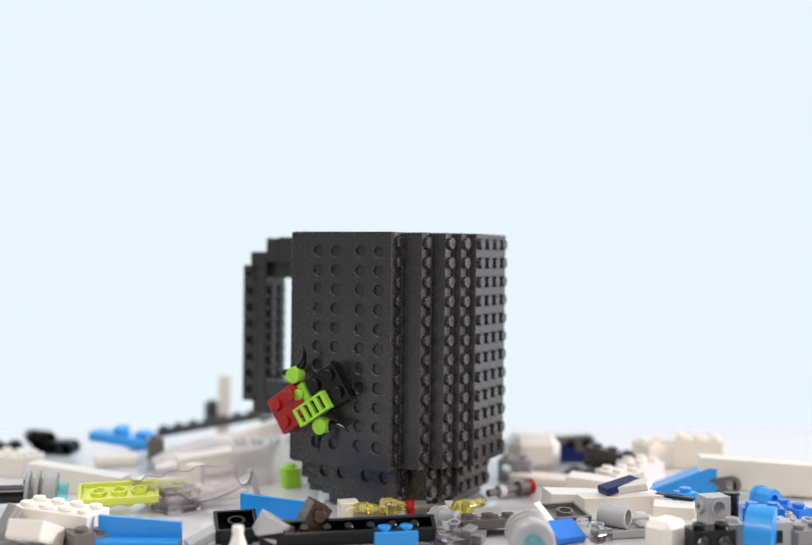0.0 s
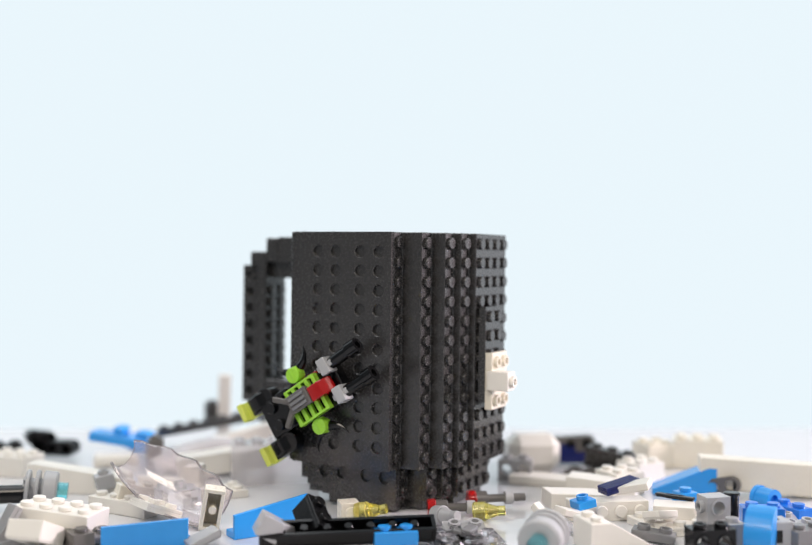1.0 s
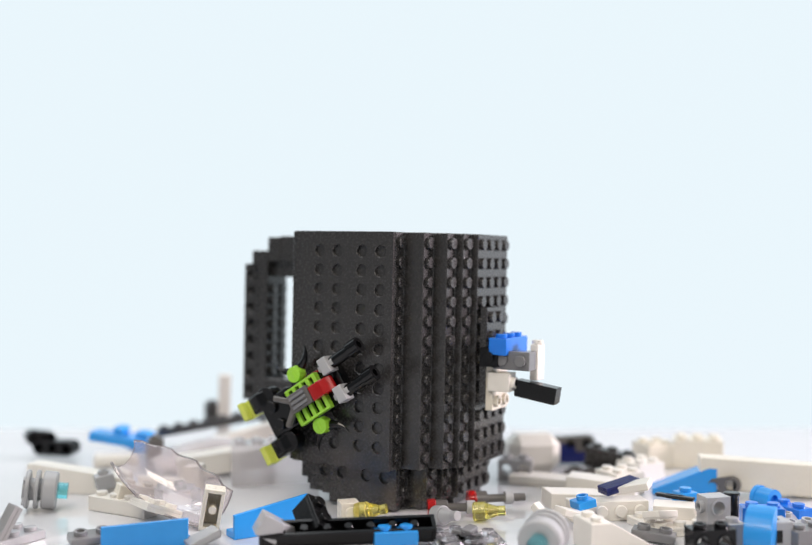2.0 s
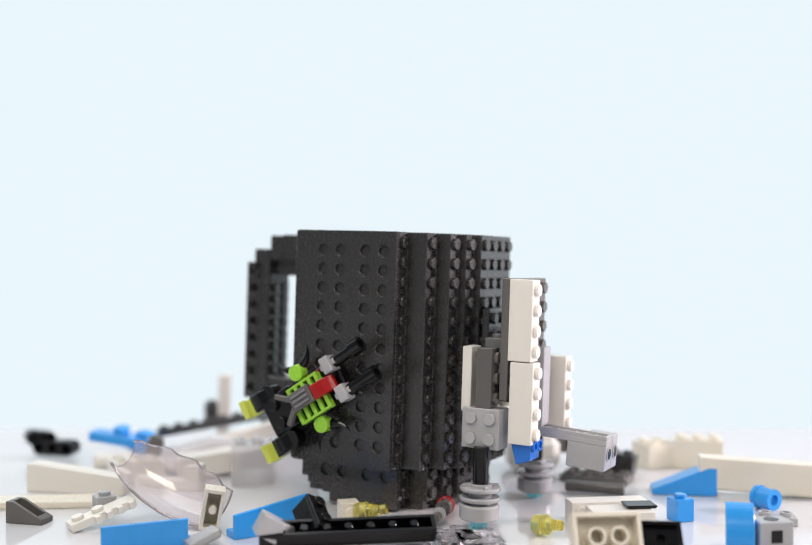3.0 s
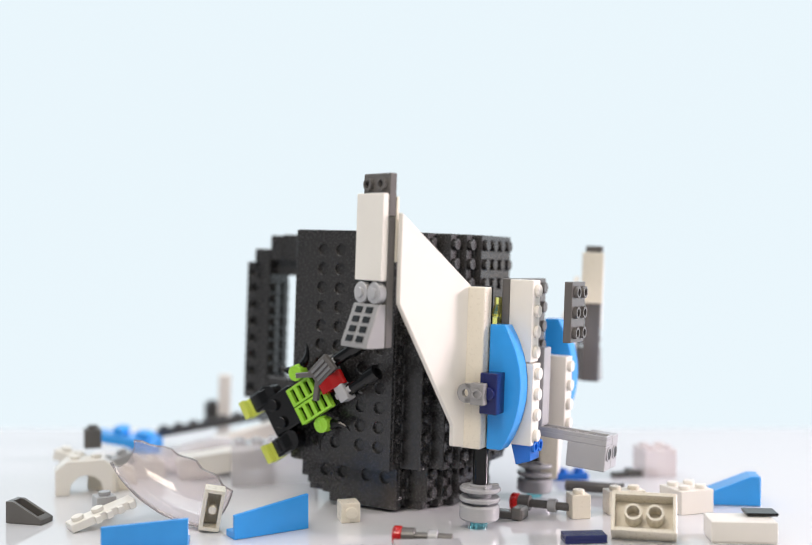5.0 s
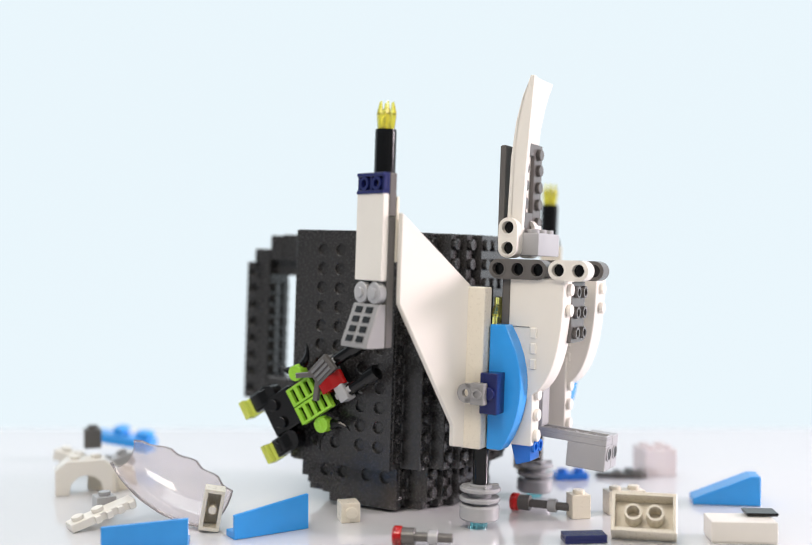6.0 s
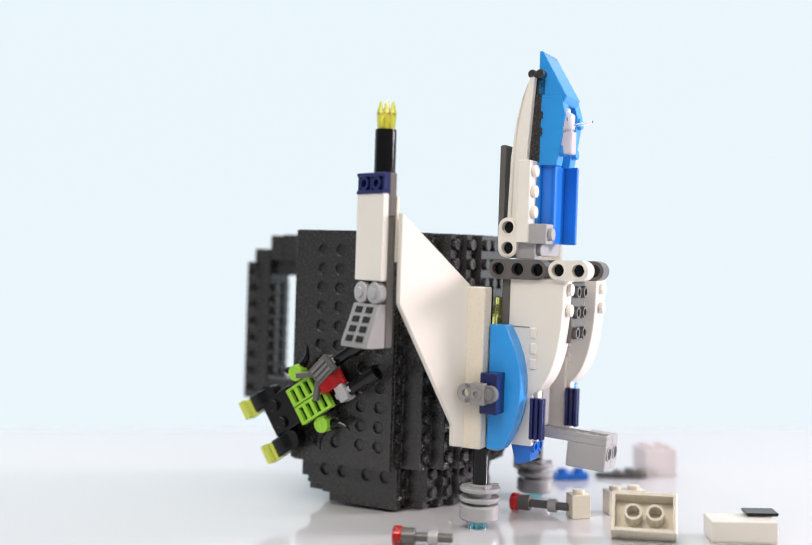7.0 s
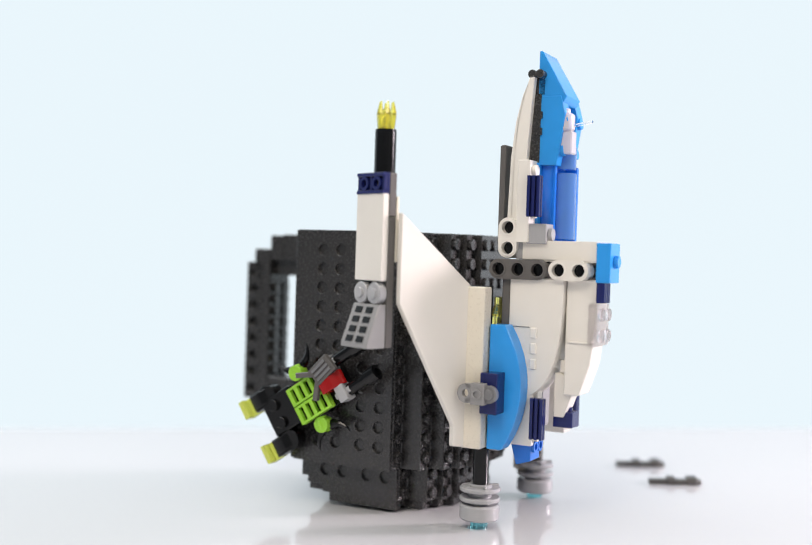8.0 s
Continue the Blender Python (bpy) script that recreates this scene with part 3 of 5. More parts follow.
for side, late in ((1, 0.0), (-1, 0.05)):
    ea = -18.2 if side > 0 else -11.5
    wide = 2 if side > 0 else 1
    fit_tip(brick("tip_plate", 6, wide, 3.2, DARKB, "slate grey studded plate on the wing's tip", "tip plates"), 4.1 + late, side, ea, 0, 120, pose(0, 0, 0, ry=90))
    fit_tip(brick("tip_plate_end", 2, wide, 3.2, DARKB, "slate grey plate with hollow studs on the wing's tip", "tip plates", hollow=True), 4.4 + late, side, ea, 0, 136, pose(0, 0, 0, ry=90))
    fit_tip(tile("tip_tile", 32, 15.8 if side > 0 else 7.8, 3.0, WHITE, "smooth white tile on the wing's tip", "tip tiles"), 4.7 + late, side, ea, 3.2, 128.5, pose(0, 0, 0, ry=90))
    fit_tip(ring_grille("tip_grille", "navy ribbed tile with two rings on the wing's tip", "tip grilles"), 5.2 + late, side, ea + 15.8, 3.2, 136, pose(0, 0, 0, ry=90, rz=0) @ pose(0, 0, 0, rz=-90))
    fit_tip(axle("tip_cannon", 4.0, 15.8, BLACK, "glossy black barrel upright on the wing's tip", "tip cannons", "barrel", False), 5.4 + late, side, ea + (8.2 if side > 0 else 5.4), 0, 136)
    for k in range(2):
        bm = bmesh.new()
        rod(bm, 4.0, 3.2, pose(0, 0, 0, ry=90), 24, bevel=0.3)
        rod(bm, 2.0, 1.0, pose(3, 0, 0, ry=90), 16, bevel=0.2)
        fit_tip(thing("round_plate", bm, GREY, "light grey round plate on the wing's tip", "round plate", "round plates"), 4.6 + late, side, ea + 4 + 8 * k, 3.2, 92)
    bm = bmesh.new()
    prism(bm, [(0, 0), (8.5, 0), (8.5, 1.5), (3, 16), (0, 16)], 15.6, None, 0.25)
    vent = holder("vent_slope", "grey sloped vent with slots on the wing's tip", "toy slope", "vent slopes")
    part("body", bm, MID, vent)
    for i in range(4):
        for j in range(2):
            # black block set into the solid slope stands for a slot's shade
            bm = bmesh.new()
            block(bm, -1.15, 0, -1, 1.15, 3.8, 0.35, 0, pose(7.9 - 1.35 * i, 2.8 + 6.2 * j, 3.2 + 3.5 * i, ry=69))
            part("slot", bm, BLACK, vent, "black fill standing for the slot's shade")
    fit_tip(vent, 4.6 + late, side, ea, 3.2, 72)
    bm = bmesh.new()
    rod(bm, 1.9, 8.5, None, 12, 1.3)
    for k in range(6):
        turn = pose(0, 0, 0, rz=60 * k)
        rod(bm, 1.25, 6.2, turn @ Matrix.Translation((2.1, 0, 0.4)) @ pose(0, 0, 0, ry=7), 8, 1.1, 0.1)
        rod(bm, 1.1, 4.6, turn @ Matrix.Translation((2.9, 0, 6.4)) @ pose(0, 0, 0, ry=-4), 8, 0.35, 0)
    fit_tip(thing("clear_flame", bm, AMBER, "clear yellow crown-like flame tip on the barrel", "flame piece", "flame tips"), 5.6 + late, side, ea + (8.2 if side > 0 else 5.4), 0, 151.6)


# ---- blue side arcs, clips, curved hull ----
def arc(name, label):
    bm = bmesh.new()
    rim = [(0, 0)]
    for k in range(13):
        a = radians(-33.8 + 67.6 * k / 12)
        rim.append((-29.8 + 43.1 * math.cos(a), 24 + 43.1 * math.sin(a)))
    rim += [(0, 48)]
    prism(bm, rim, 7.8, None, 0.3)
    return thing(name, bm, BLUE, label, "curved slope", "side arcs")


joined(arc("blue_arc", "azure blue half-moon panel on the hull's side"), 3.9, aboard(3.6, -4, 32.8))
joined(arc("blue_arc", "azure blue half-moon panel on the hull's side"), 4.0, aboard(3.6, 56, 32.8))
for u, when in ((-12, 3.9), (64, 4.0)):
    block_bm = bmesh.new()
    block(block_bm, 0, 0, 0, 7.0, 7.8, 15.6, 0.3)
    rod(block_bm, 2.4, 1.6, pose(4, 0, 8, rx=90), 16)
    joined(thing("navy_block", block_bm, NAVY, "navy blue block with a side stud across the arc", "toy brick", "navy blocks"), when + 0.05, aboard(3.4, u + 0.5, 47.2))
    bm = bmesh.new()
    merge(bm, bore_bar([(3.9 * math.cos(radians(15 * k)), 3.9 * math.sin(radians(15 * k))) for k in range(24)], [0], 2.4, bore=1.6), Matrix.Diagonal((0.85, 1, 0.95, 1)))
    block(bm, 2.2, -0.5, -4.1, 7.8, 3.2, 4.1, 0.3)
    block(bm, 0, 0, -3.7, 2.4, 2.4, -1.8, 0.2)
    block(bm, 0, 0, 1.8, 2.4, 2.4, 3.7, 0.2)
    pipe(bm, 2.1, 1.2, 0.8, pose(5.0, -0.4, 0, rx=90), 16)
    joined(thing("grey_clip", bm, MID, "light grey clip plate with a round hole", "clip", "clips"), when, aboard(-0.9, u - 3.2, 55))
    bm = bmesh.new()
    rod(bm, 3.4, 2.5, pose(0, 0, 0, rx=90), 24)
    rod(bm, 2.6, 3.4, pose(0, 0, 0, rx=90), 20, 2.0)
    joined(thing("round_stud_piece", bm, STEEL, "grey round cap on the navy block", "round cap", "caps"), 6.9, aboard(8, u + 0.4, 55))


def hull_shell(name, mat, depth, label):
    hull = holder(name, label, "curved slope", "hull shells")
    bm = bmesh.new()
    rim = [(0, 49), (0, 0), (6, 0)]
    for k in range(13):
        a = radians(8 + 74 * k / 12)
        rim.append((21.8 - 15.8 * (1 - math.sin(a)) ** 1.3, 3 + 46 * (1 - math.cos(a))))
    rim.append((21.8, 49))
    prism(bm, rim, depth, None, 0.3)
    part("shell", bm, mat, hull)
    for k in range(2):
        bm = bmesh.new()
        stud(bm, 0, 0, -0.1, Matrix.Translation((21.8, depth / 2, 45 - 8 * k)) @ pose(0, 0, 0, ry=90))
        part("stud", bm, mat, hull)
    for k in range(3):
        bm = bmesh.new()
        block(bm, 9.2, -0.7, 14 + 6 * k, 11.6, 0.3, 18 + 6 * k, 0.3)
        part("catch", bm, mat, hull)
    bm = bmesh.new()
    block(bm, 0.6, -0.25, 30, 8.6, 0.1, 30.25, 0)
    part("seam", bm, STEEL, hull, "fine dark seam")
    return hull


joined(hull_shell("curved_hull", WHITE, 12, "white bowed hull shell with side studs"), 5.2, aboard(8.2, 3.6, 50))
joined(hull_shell("curved_hull", WHITE, 12, "white bowed hull shell with side studs"), 5.3, aboard(8.2, 44, 50))
joined(brick("hull_front_plate", 3, 2, 3.2, DARKB, "slate grey studded plate between the hull shells", hollow=True), 5.0, aboard(27, 13, 98, ry=90))
for u in (3.4, 43.8):
    joined(grille("navy_grille", NAVY, "navy ribbed grille tile low on the hull", "navy grilles", ribs=3), 7.0, aboard(24.6, u, 37.5, rx=90) @ pose(0, 0, 0, rz=90))

# lower front hull pieces
bm = bmesh.new()
prism(bm, [(0, 0), (6, 0), (10, 12), (12, 28), (12, 44), (0, 44)], 13, None, 0.4)
block(bm, 1, -0.6, 20, 11.5, 0.1, 20.5, 0)
joined(thing("front_hull", bm, WHITE, "white bowed front hull panel with a fine seam", "curved slope"), 7.35, aboard(30.4, 6, 55))
bm = bmesh.new()
prism(bm, [(0, 0), (4, 0), (9, 14), (2, 17), (0, 17)], 7.8, None, 0.3)
block(bm, 2, 0.5, 17, 6, 7, 22, 0.3)
joined(thing("hinge_slope", bm, WHITE, "small white slope hinged at the hull's front", "toy slope"), 7.15, aboard(26, 8, 46))
joined(brick("navy_stud_brick", 1, 1, 6, NAVY, "navy blue stud piece under the front hull"), 7.3, aboard(25.6, 9, 42))

# ---- nose ----
joined(tile("nose_back_plate", 40, 7, 2.4, DARKB, "slate grey plate standing behind the nose"), 5.9, aboard(0.2, 8, 151, ry=90))
bm = bmesh.new()
prism(bm, [(3.6, -9), (4.4, -9), (5, 26), (6.2, 38), (8.2, 48), (10.8, 56), (10.4, 56), (7.6, 48), (5.6, 38), (4.5, 26)], 24, None, 0.1)
prism(bm, [(2.2, -9), (8.4, -9), (9.6, 20), (10.6, 36), (12.0, 56), (10.6, 56), (7.2, 48), (4.8, 38), (3.2, 24)], 3.0, None, 0.25)
joined(thing("nose_wedge", bm, WHITE, "long white tapering wedge at the back of the nose", "wedge"), 5.9, aboard(1.6, 8, 122))
nose_frame = holder("opening_plate", "slate grey studded frame plate with a long opening", "plate")
bm = bmesh.new()
block(bm, 0, 0, 0, 3.2, 8, 36, 0.25)
block(bm, 0, 15, 0, 3.2, 24, 36, 0.25)
block(bm, 0, 7.8, 0, 3.2, 15.2, 8, 0.2)
block(bm, 0, 7.8, 31, 3.2, 15.2, 36, 0.2)
part("plate", bm, DARKB, nose_frame)
for y in (4, 19.5):
    for z in (4, 11.5, 18.5, 25.5, 32):
        bm = bmesh.new()
        stud(bm, 0, 0, -0.1, Matrix.Translation((3.2, y, z)) @ pose(0, 0, 0, ry=90))
        part("stud", bm, DARKB, nose_frame)
joined(nose_frame, 5.9, aboard(4.9, 10, 117))
joined(brick("nose_base_brick", 1, 3, 9, GREY, "light grey stud brick at the nose's foot"), 5.9, aboard(9, 10, 107.6))
for u in (2, 21):
    joined(beam("dark_beam", 3, DARKB, "slate grey beam with round holes across the neck", "neck beams"), 5.9, aboard(3.6, u, 102.2))
    joined(beam("white_beam" if u < 9 else "dark_end_beam", 2, WHITE if u < 9 else DARKB, ("white" if u < 9 else "slate grey") + " beam with round holes across the neck", "neck beams"), 5.9, aboard(28, u, 102.4))
    joined(beam("upright_beam", 2, WHITE, "white upright two-hole beam at the neck", "upright beams"), 5.9, aboard(6.2, u + 2, 110.4, ry=-90))
bm = bmesh.new()
prism(bm, [(0, 0), (10, 0), (13, 20), (11, 27), (3, 27)], 6.5, None, 0.3)
stud(bm, 0, 0, -0.1, Matrix.Translation((12, 3.2, 18)) @ pose(0, 0, 0, ry=82))
stud(bm, 0, 0, -0.1, Matrix.Translation((10.6, 3.2, 6)) @ pose(0, 0, 0, ry=82))
left_cheek = thing("blue_cheek", bm, BLUE, "azure blue slanted cheek on the nose", "toy slope", "nose cheeks")
joined(left_cheek, 6.1, aboard(12.6, 11, 143))
joined(copy_thing(left_cheek, pose(0, 0, 0)), 6.1, aboard(12.6, 26, 143))
bm = bmesh.new()
block(bm, 0, 0, 0, 4.5, 17, 31, 0.3)
block(bm, 4.4, 0, 0, 5.6, 2.5, 31, 0.3)
block(bm, 4.4, 14.5, 0, 9.5, 17, 31, 0.3)
joined(thing("blue_cockpit", bm, DEEP, "royal blue hollow cockpit tub", "cockpit"), 6.15, aboard(16, 13, 112.5))
bm = bmesh.new()
prism(bm, [(0, 0), (4, 0), (4, 32), (0.4, 32)], 8, None, 0.25)
joined(thing("blue_side_brick", bm, BLUE, "azure blue side panel of the cockpit", "panel"), 6.1, aboard(12, 10, 112))
joined(brick("white_strip_brick", 4, 1, 5, WHITE, "white studded side strip of the nose"), 6.25, aboard(10, 3, 144.5, ry=90))
joined(brick("small_grey_brick", 1, 1, 8, GREY, "light grey stud brick at the neck", "small grey bricks"), 6.2, aboard(14, 4, 120, ry=90))
joined(brick("small_grey_brick", 1, 1, 8, GREY, "light grey stud brick at the neck", "small grey bricks"), 6.2, aboard(9, 6, 114, ry=90))
bm = bmesh.new()
for k in range(2):
    rod(bm, 1.7, 5, pose(1.4 + 3.2 * k, 0, 0, rx=90), 16)
block(bm, 0.4, -1.5, -8, 6, 4, -1, 0.3)
block(bm, -0.3, -2.4, -42, 4.6, 3, -7.5, 0.3)
for k in range(2):
    block(bm, 3.1, -2.9, -23.6 + 6.4 * k, 5.4, 1, -20.8 + 6.4 * k, 0.2)
joined(thing("hinge_brick", bm, DARK, "dark grey hinge piece at the nose's tip", "hinge"), 6.45, aboard(11.0, 13, 178.4))
bm = bmesh.new()
prism(bm, [(0, 0), (10, 0), (11.8, 3), (1.2, 21), (0, 21)], 16, None, 0.3)
joined(thing("nose_tip", bm, BLUE, "azure blue pointed wedge at the nose's top", "wedge"), 6.6, aboard(14.0, 11.5, 166.8))
pilot = holder("clear_pilot_piece", "small clear rosy stud piece in the cockpit", "toy piece")
bm = bmesh.new()
rod(bm, 4.4, 7, None, 20, bevel=0.8)
rod(bm, 2.6, 1.8, pose(0, 0, 7), 16)
part("head", bm, ROSY, pilot)
bm = bmesh.new()
block(bm, -4.5, -3, -9, 4.5, 3, 0.1, 0.5)
part("torso", bm, ROSY, pilot)
bm = bmesh.new()
rod(bm, 0.6, 9, pose(3, 0, 2, ry=80), 8)
part("antenna", bm, CLEAR, pilot)
joined(pilot, 6.6, aboard(23.4, 15.5, 156.5))
bm = bmesh.new()
rod(bm, 4.6, 9, None, 24)
rod(bm, 4.9, 26, pose(0, 0, -27.5), 24)
joined(thing("clear_canopy_tube", bm, AZUREGLASS, "clear blue rounded canopy tube", "canopy"), 7.75, aboard(22.5, 21, 142))
joined(grille("nose_grille", NAVY, "navy ribbed grille tile on the nose's side", "navy grilles", ribs=3), 7.9, aboard(20.5, 3, 122.5, rx=90) @ pose(0, 0, 0, rz=90))
joined(tile("white_bumper", 30, 14, 8, WHITE, "white smooth bumper brick over the neck beams"), 7.6, aboard(12, 5.5, 105.6))
bm = bmesh.new()
block(bm, 0, 0, 0, 5.5, 12, 15, 0.3)
rod(bm, 2.4, 1.8, pose(5.4, 6, 8, ry=90), 16)
joined(thing("blue_bumper", bm, BLUE, "azure blue end brick with side studs", "toy brick"), 7.95, aboard(42.0, 4.4, 98.2))
joined(grille("bumper_grille", NAVY, "navy ribbed grille under the end brick", "navy grilles", nx=1), 7.9, aboard(42.4, 4.6, 98.4, ry=90))
joined(brick("clear_stud_plate", 2, 2, 3.2, CLEAR, "clear studded plate on the front hull"), 7.5, aboard(39.5, 5, 90, ry=90))


# ---- the brick robot on the mug's near side ----
ROBOT = aboard(-70.8, -7.0, 46.4, ry=-33.6)


def robot_place(x, y, out, turn=0):
    """x along the robot from feet to guns, y across it, out from the mug; z of the pose points outward."""
    return ROBOT @ pose(x * MM, -out * MM, y * MM, rx=90) @ pose(0, 0, 0, rz=turn)


def attach(ob, t, x, y, out, turn=0, before=None):
    joined(ob, t, robot_place(x, y, out, turn), before if before is not None else (("aside", -1) if t > 0 else robot_place(x, y, out, turn)))
    if t <= 0:
        PLANS[-1] = (ob, ((0, ("ship", robot_place(x, y, out, turn))),))


attach(brick("black_base_plate", 2, 2, 6.0, BLACK, "black plate behind the robot's chest"), 0, 1, -8, -1)
def lime_tile():
    """A grille tile with four cross slots; black strips on its lime floor stand for their shade."""
    tile_ob = holder("lime_grille_tile", "lime green grille tile on the robot's chest", "grille tile", "lime grille tiles")
    bm = bmesh.new()
    block(bm, -8.4, -3.9, 0, 8.4, 3.9, 1.4, 0.2)
    for y in (-3.9, 2.9):
        block(bm, -8.4, y, 1.3, 8.4, y + 1.0, 3.4, 0.15)
    for k in range(5):
        block(bm, -8.4 + 3.75 * k, -3.2, 1.3, -6.6 + 3.75 * k, 3.2, 3.4, 0.15)
    part("body", bm, LIME, tile_ob)
    for k in range(4):
        bm = bmesh.new()
        block(bm, -6.5 + 3.75 * k, -2.8, 1.35, -4.75 + 3.75 * k, 2.8, 1.6, 0)
        part("slot", bm, BLACK, tile_ob, "black fill standing for the slot's shade")
    return tile_ob


attach(brick("lime_stud_plate", 1, 1, 3.2, LIME, "lime green stud plate under the chest tiles"), 0, -8, 0.5, 1.8)
attach(lime_tile(), 0, 0, -4.1, 5.2)
attach(lime_tile(), 0.1, 0, 4.1, 5.2)
for y in (12.4, -11.6):
    bm = bmesh.new()
    rod(bm, 3.3, 5, pose(0, 0, 0, ry=0), 20)
    rod(bm, 2.7, 5.5, pose(0, -2.5, 2.5, rx=-90), 18)
    attach(thing("joint_brick", bm, LIME, "lime green round shoulder joint", "joint", "shoulders"), 0, -1.5, y, 2)
def horn(flip, side):
    """A curved horn that tapers to a point."""
    b = bmesh.new()
    rings = []
    for k in range(9):
        a = radians(6 + 9.5 * k)
        r = 2.2 * (1 - k / 8.6)
        centre = Vector((flip * (8 * math.sin(a) - 1), side * 8 * (1 - math.cos(a)), 2))
        out = Vector((flip * math.sin(a), -side * math.cos(a), 0))
        rings.append([b.verts.new(centre + r * (math.cos(j * math.tau / 10) * out + math.sin(j * math.tau / 10) * Vector((0, 0, 1)))) for j in range(10)])
    for p, q in zip(rings, rings[1:]):
        for j in range(10):
            b.faces.new((p[j], p[(j + 1) % 10], q[(j + 1) % 10], q[j]))
    b.faces.new(rings[0])
    b.faces.new(rings[-1])
    bmesh.ops.recalc_face_normals(b, faces=b.faces[:])
    return b


for y in (14.5, -13):
    for flip in (1, -1):
        attach(thing("horn_piece", horn(flip, math.copysign(1, y)), BLACK, "black curved horn at the shoulder joint", "horn", "horns"), 0, -1 + 1.5 * flip, y, 1)
attach(brick("red_torso", 2, 2, 9.6, RED, "dark red studded torso brick"), 0, -17, -5, -2)
PLANS[-1] = (PLANS[-1][0], ((0, ("ship", robot_place(-19, -6, -3))), (0.15, ("ship", robot_place(-10, -6, -8)))))
bm = bmesh.new()
block(bm, -7.8, -8, 0, 7.8, 8, 6.6, 0.4)
for y in (-4, 4):
    stud(bm, -2, y, 6.5)
attach(thing("black_hip", bm, BLACK, "black studded hip brick of the robot", "toy brick"), 0.2, -15.5, 2, 0.5)
for x, y in ((-19, 11.4), (-18.5, -9.8)):
    bm = bmesh.new()
    rod(bm, 4.3, 6, pose(0, 0, 0), 24)
    block(bm, -9, -3.8, 0.2, 1, 3.8, 5.8, 0.4)
    prism(bm, [(-8, 5.6), (1, 5.6), (-2, 7.6), (-7, 7.4)], 6, pose(0, -3, 0), 0.3)
    attach(thing("rounded_hinge_brick", bm, BLACK, "black rounded leg piece of the robot", "leg piece", "robot legs"), 0.2, x, y, 0.6)
    bm = bmesh.new()
    block(bm, -5.5, -4, 0, 1.5, 4, 2.4, 0.3)
    block(bm, -5.5, -4, 2.3, -3, 4, 6, 0.3)
    attach(thing("neon_plate", bm, NEON, "clear neon yellow-green foot plate", "foot plate", "robot feet"), 0.2, x - 9, y, 1.5)
bm = bmesh.new()
prism(bm, [(-5, 0), (5, 0), (5, 2), (1, 5.4), (-5, 5.4)], 6.2, pose(0, -3.1, 0), 0.3)
attach(thing("red_slope_brick", bm, RED, "red sloped head of the robot", "slope"), 0.4, 9.2, 0.4, 6)
PLANS[-1] = (PLANS[-1][0], (*PLANS[-1][1], (5.0, ("ship", robot_place(13.5, 0.4, 6)))))
for x, y, when in ((15, 7.4, 0.6), (15.5, -5.8, 0.5)):
    bm = bmesh.new()
    block(bm, -2.2, -3.4, 0, 2.2, 3.4, 6.5, 0.3)
    block(bm, -4, -1.2, 1, 4, 1.2, 5, 0.3)
    attach(thing("grey_collar", bm, GREY, "light grey clip collar on the gun barrel", "clip", "gun collars"), when, x, y, 3.5)
    bm = bmesh.new()
    rod(bm, 2.5, 14, pose(0, 0, 0, ry=90), 20)
    pipe(bm, 3.3, 1.6, 5, pose(10.5, 0, 0, ry=90), 20)
    attach(thing("gun_barrel", bm, BLACK, "glossy black gun barrel", "barrel", "gun barrels"), when + 0.1, x + 1.5, y, 6)
wye_piece = holder("grey_visor", "grey forked visor piece lying on the robot's chest", "visor")
bm = bmesh.new()
block(bm, 0, -3.8, 0, 11, 3.8, 2.6, 0.3)
part("plate", bm, DARKB, wye_piece)
for k in range(3):
    bm = bmesh.new()
    block(bm, 1.5, -2.6 + 2 * k, 2.5, 9.5, -1.4 + 2 * k, 3.3, 0.1)
    part("rib", bm, STEEL, wye_piece)
for side in (1, -1):
    bm = bmesh.new()
    block(bm, -8, -1.1, 0, 1, 1.1, 2.2, 0.3, pose(0.5, 1.8 * side, 0, rz=-38 * side))
    part("prong", bm, DARKB, wye_piece)
plan(wye_piece, (0, ("aside", -1)), (0.65, ("ship", robot_place(-7, 1.2, 9.2))), (5.0, ("ship", robot_place(8, 5, 9.2, 12))))


# ---- the heap of loose pieces on the table ----
def heap(ob, x, y, turn, on=0.0, off=8.1, z=0.0, then=(), side=0):
    """A loose piece centred at x, y on the table, turned, from time on to time off; the rest of the time it lies aside."""
    stops = [] if on <= 0 else [(0, ("aside", 1 if x > 0 else -1))]
    stops.append((on, ("rest", x, y, z, turn)))
    for t, nx, ny, nturn, nz in then:
        stops.append((t, ("rest", nx, ny, nz, nturn)))
    if off < 8:
        stops.append((off, ("aside", 1 if x > 0 else -1)))
    plan(ob, *stops)
    return ob


def shape(name, label, category, mat, *blocks, group=""):
    """A piece moulded from a few bevelled boxes, each x0 y0 z0 x1 y1 z1."""
    bm = bmesh.new()
    for b in blocks:
        block(bm, *b)
    return thing(name, bm, mat, label, category, group)


def wedge(name, x, y, h, mat, label, low=1.5, group=""):
    bm = bmesh.new()
    prism(bm, [(0, 0), (x, 0), (x, h), (x - 4, h), (0, low)], y, None, 0.3)
    return thing(name, bm, mat, label, "wedge", group)


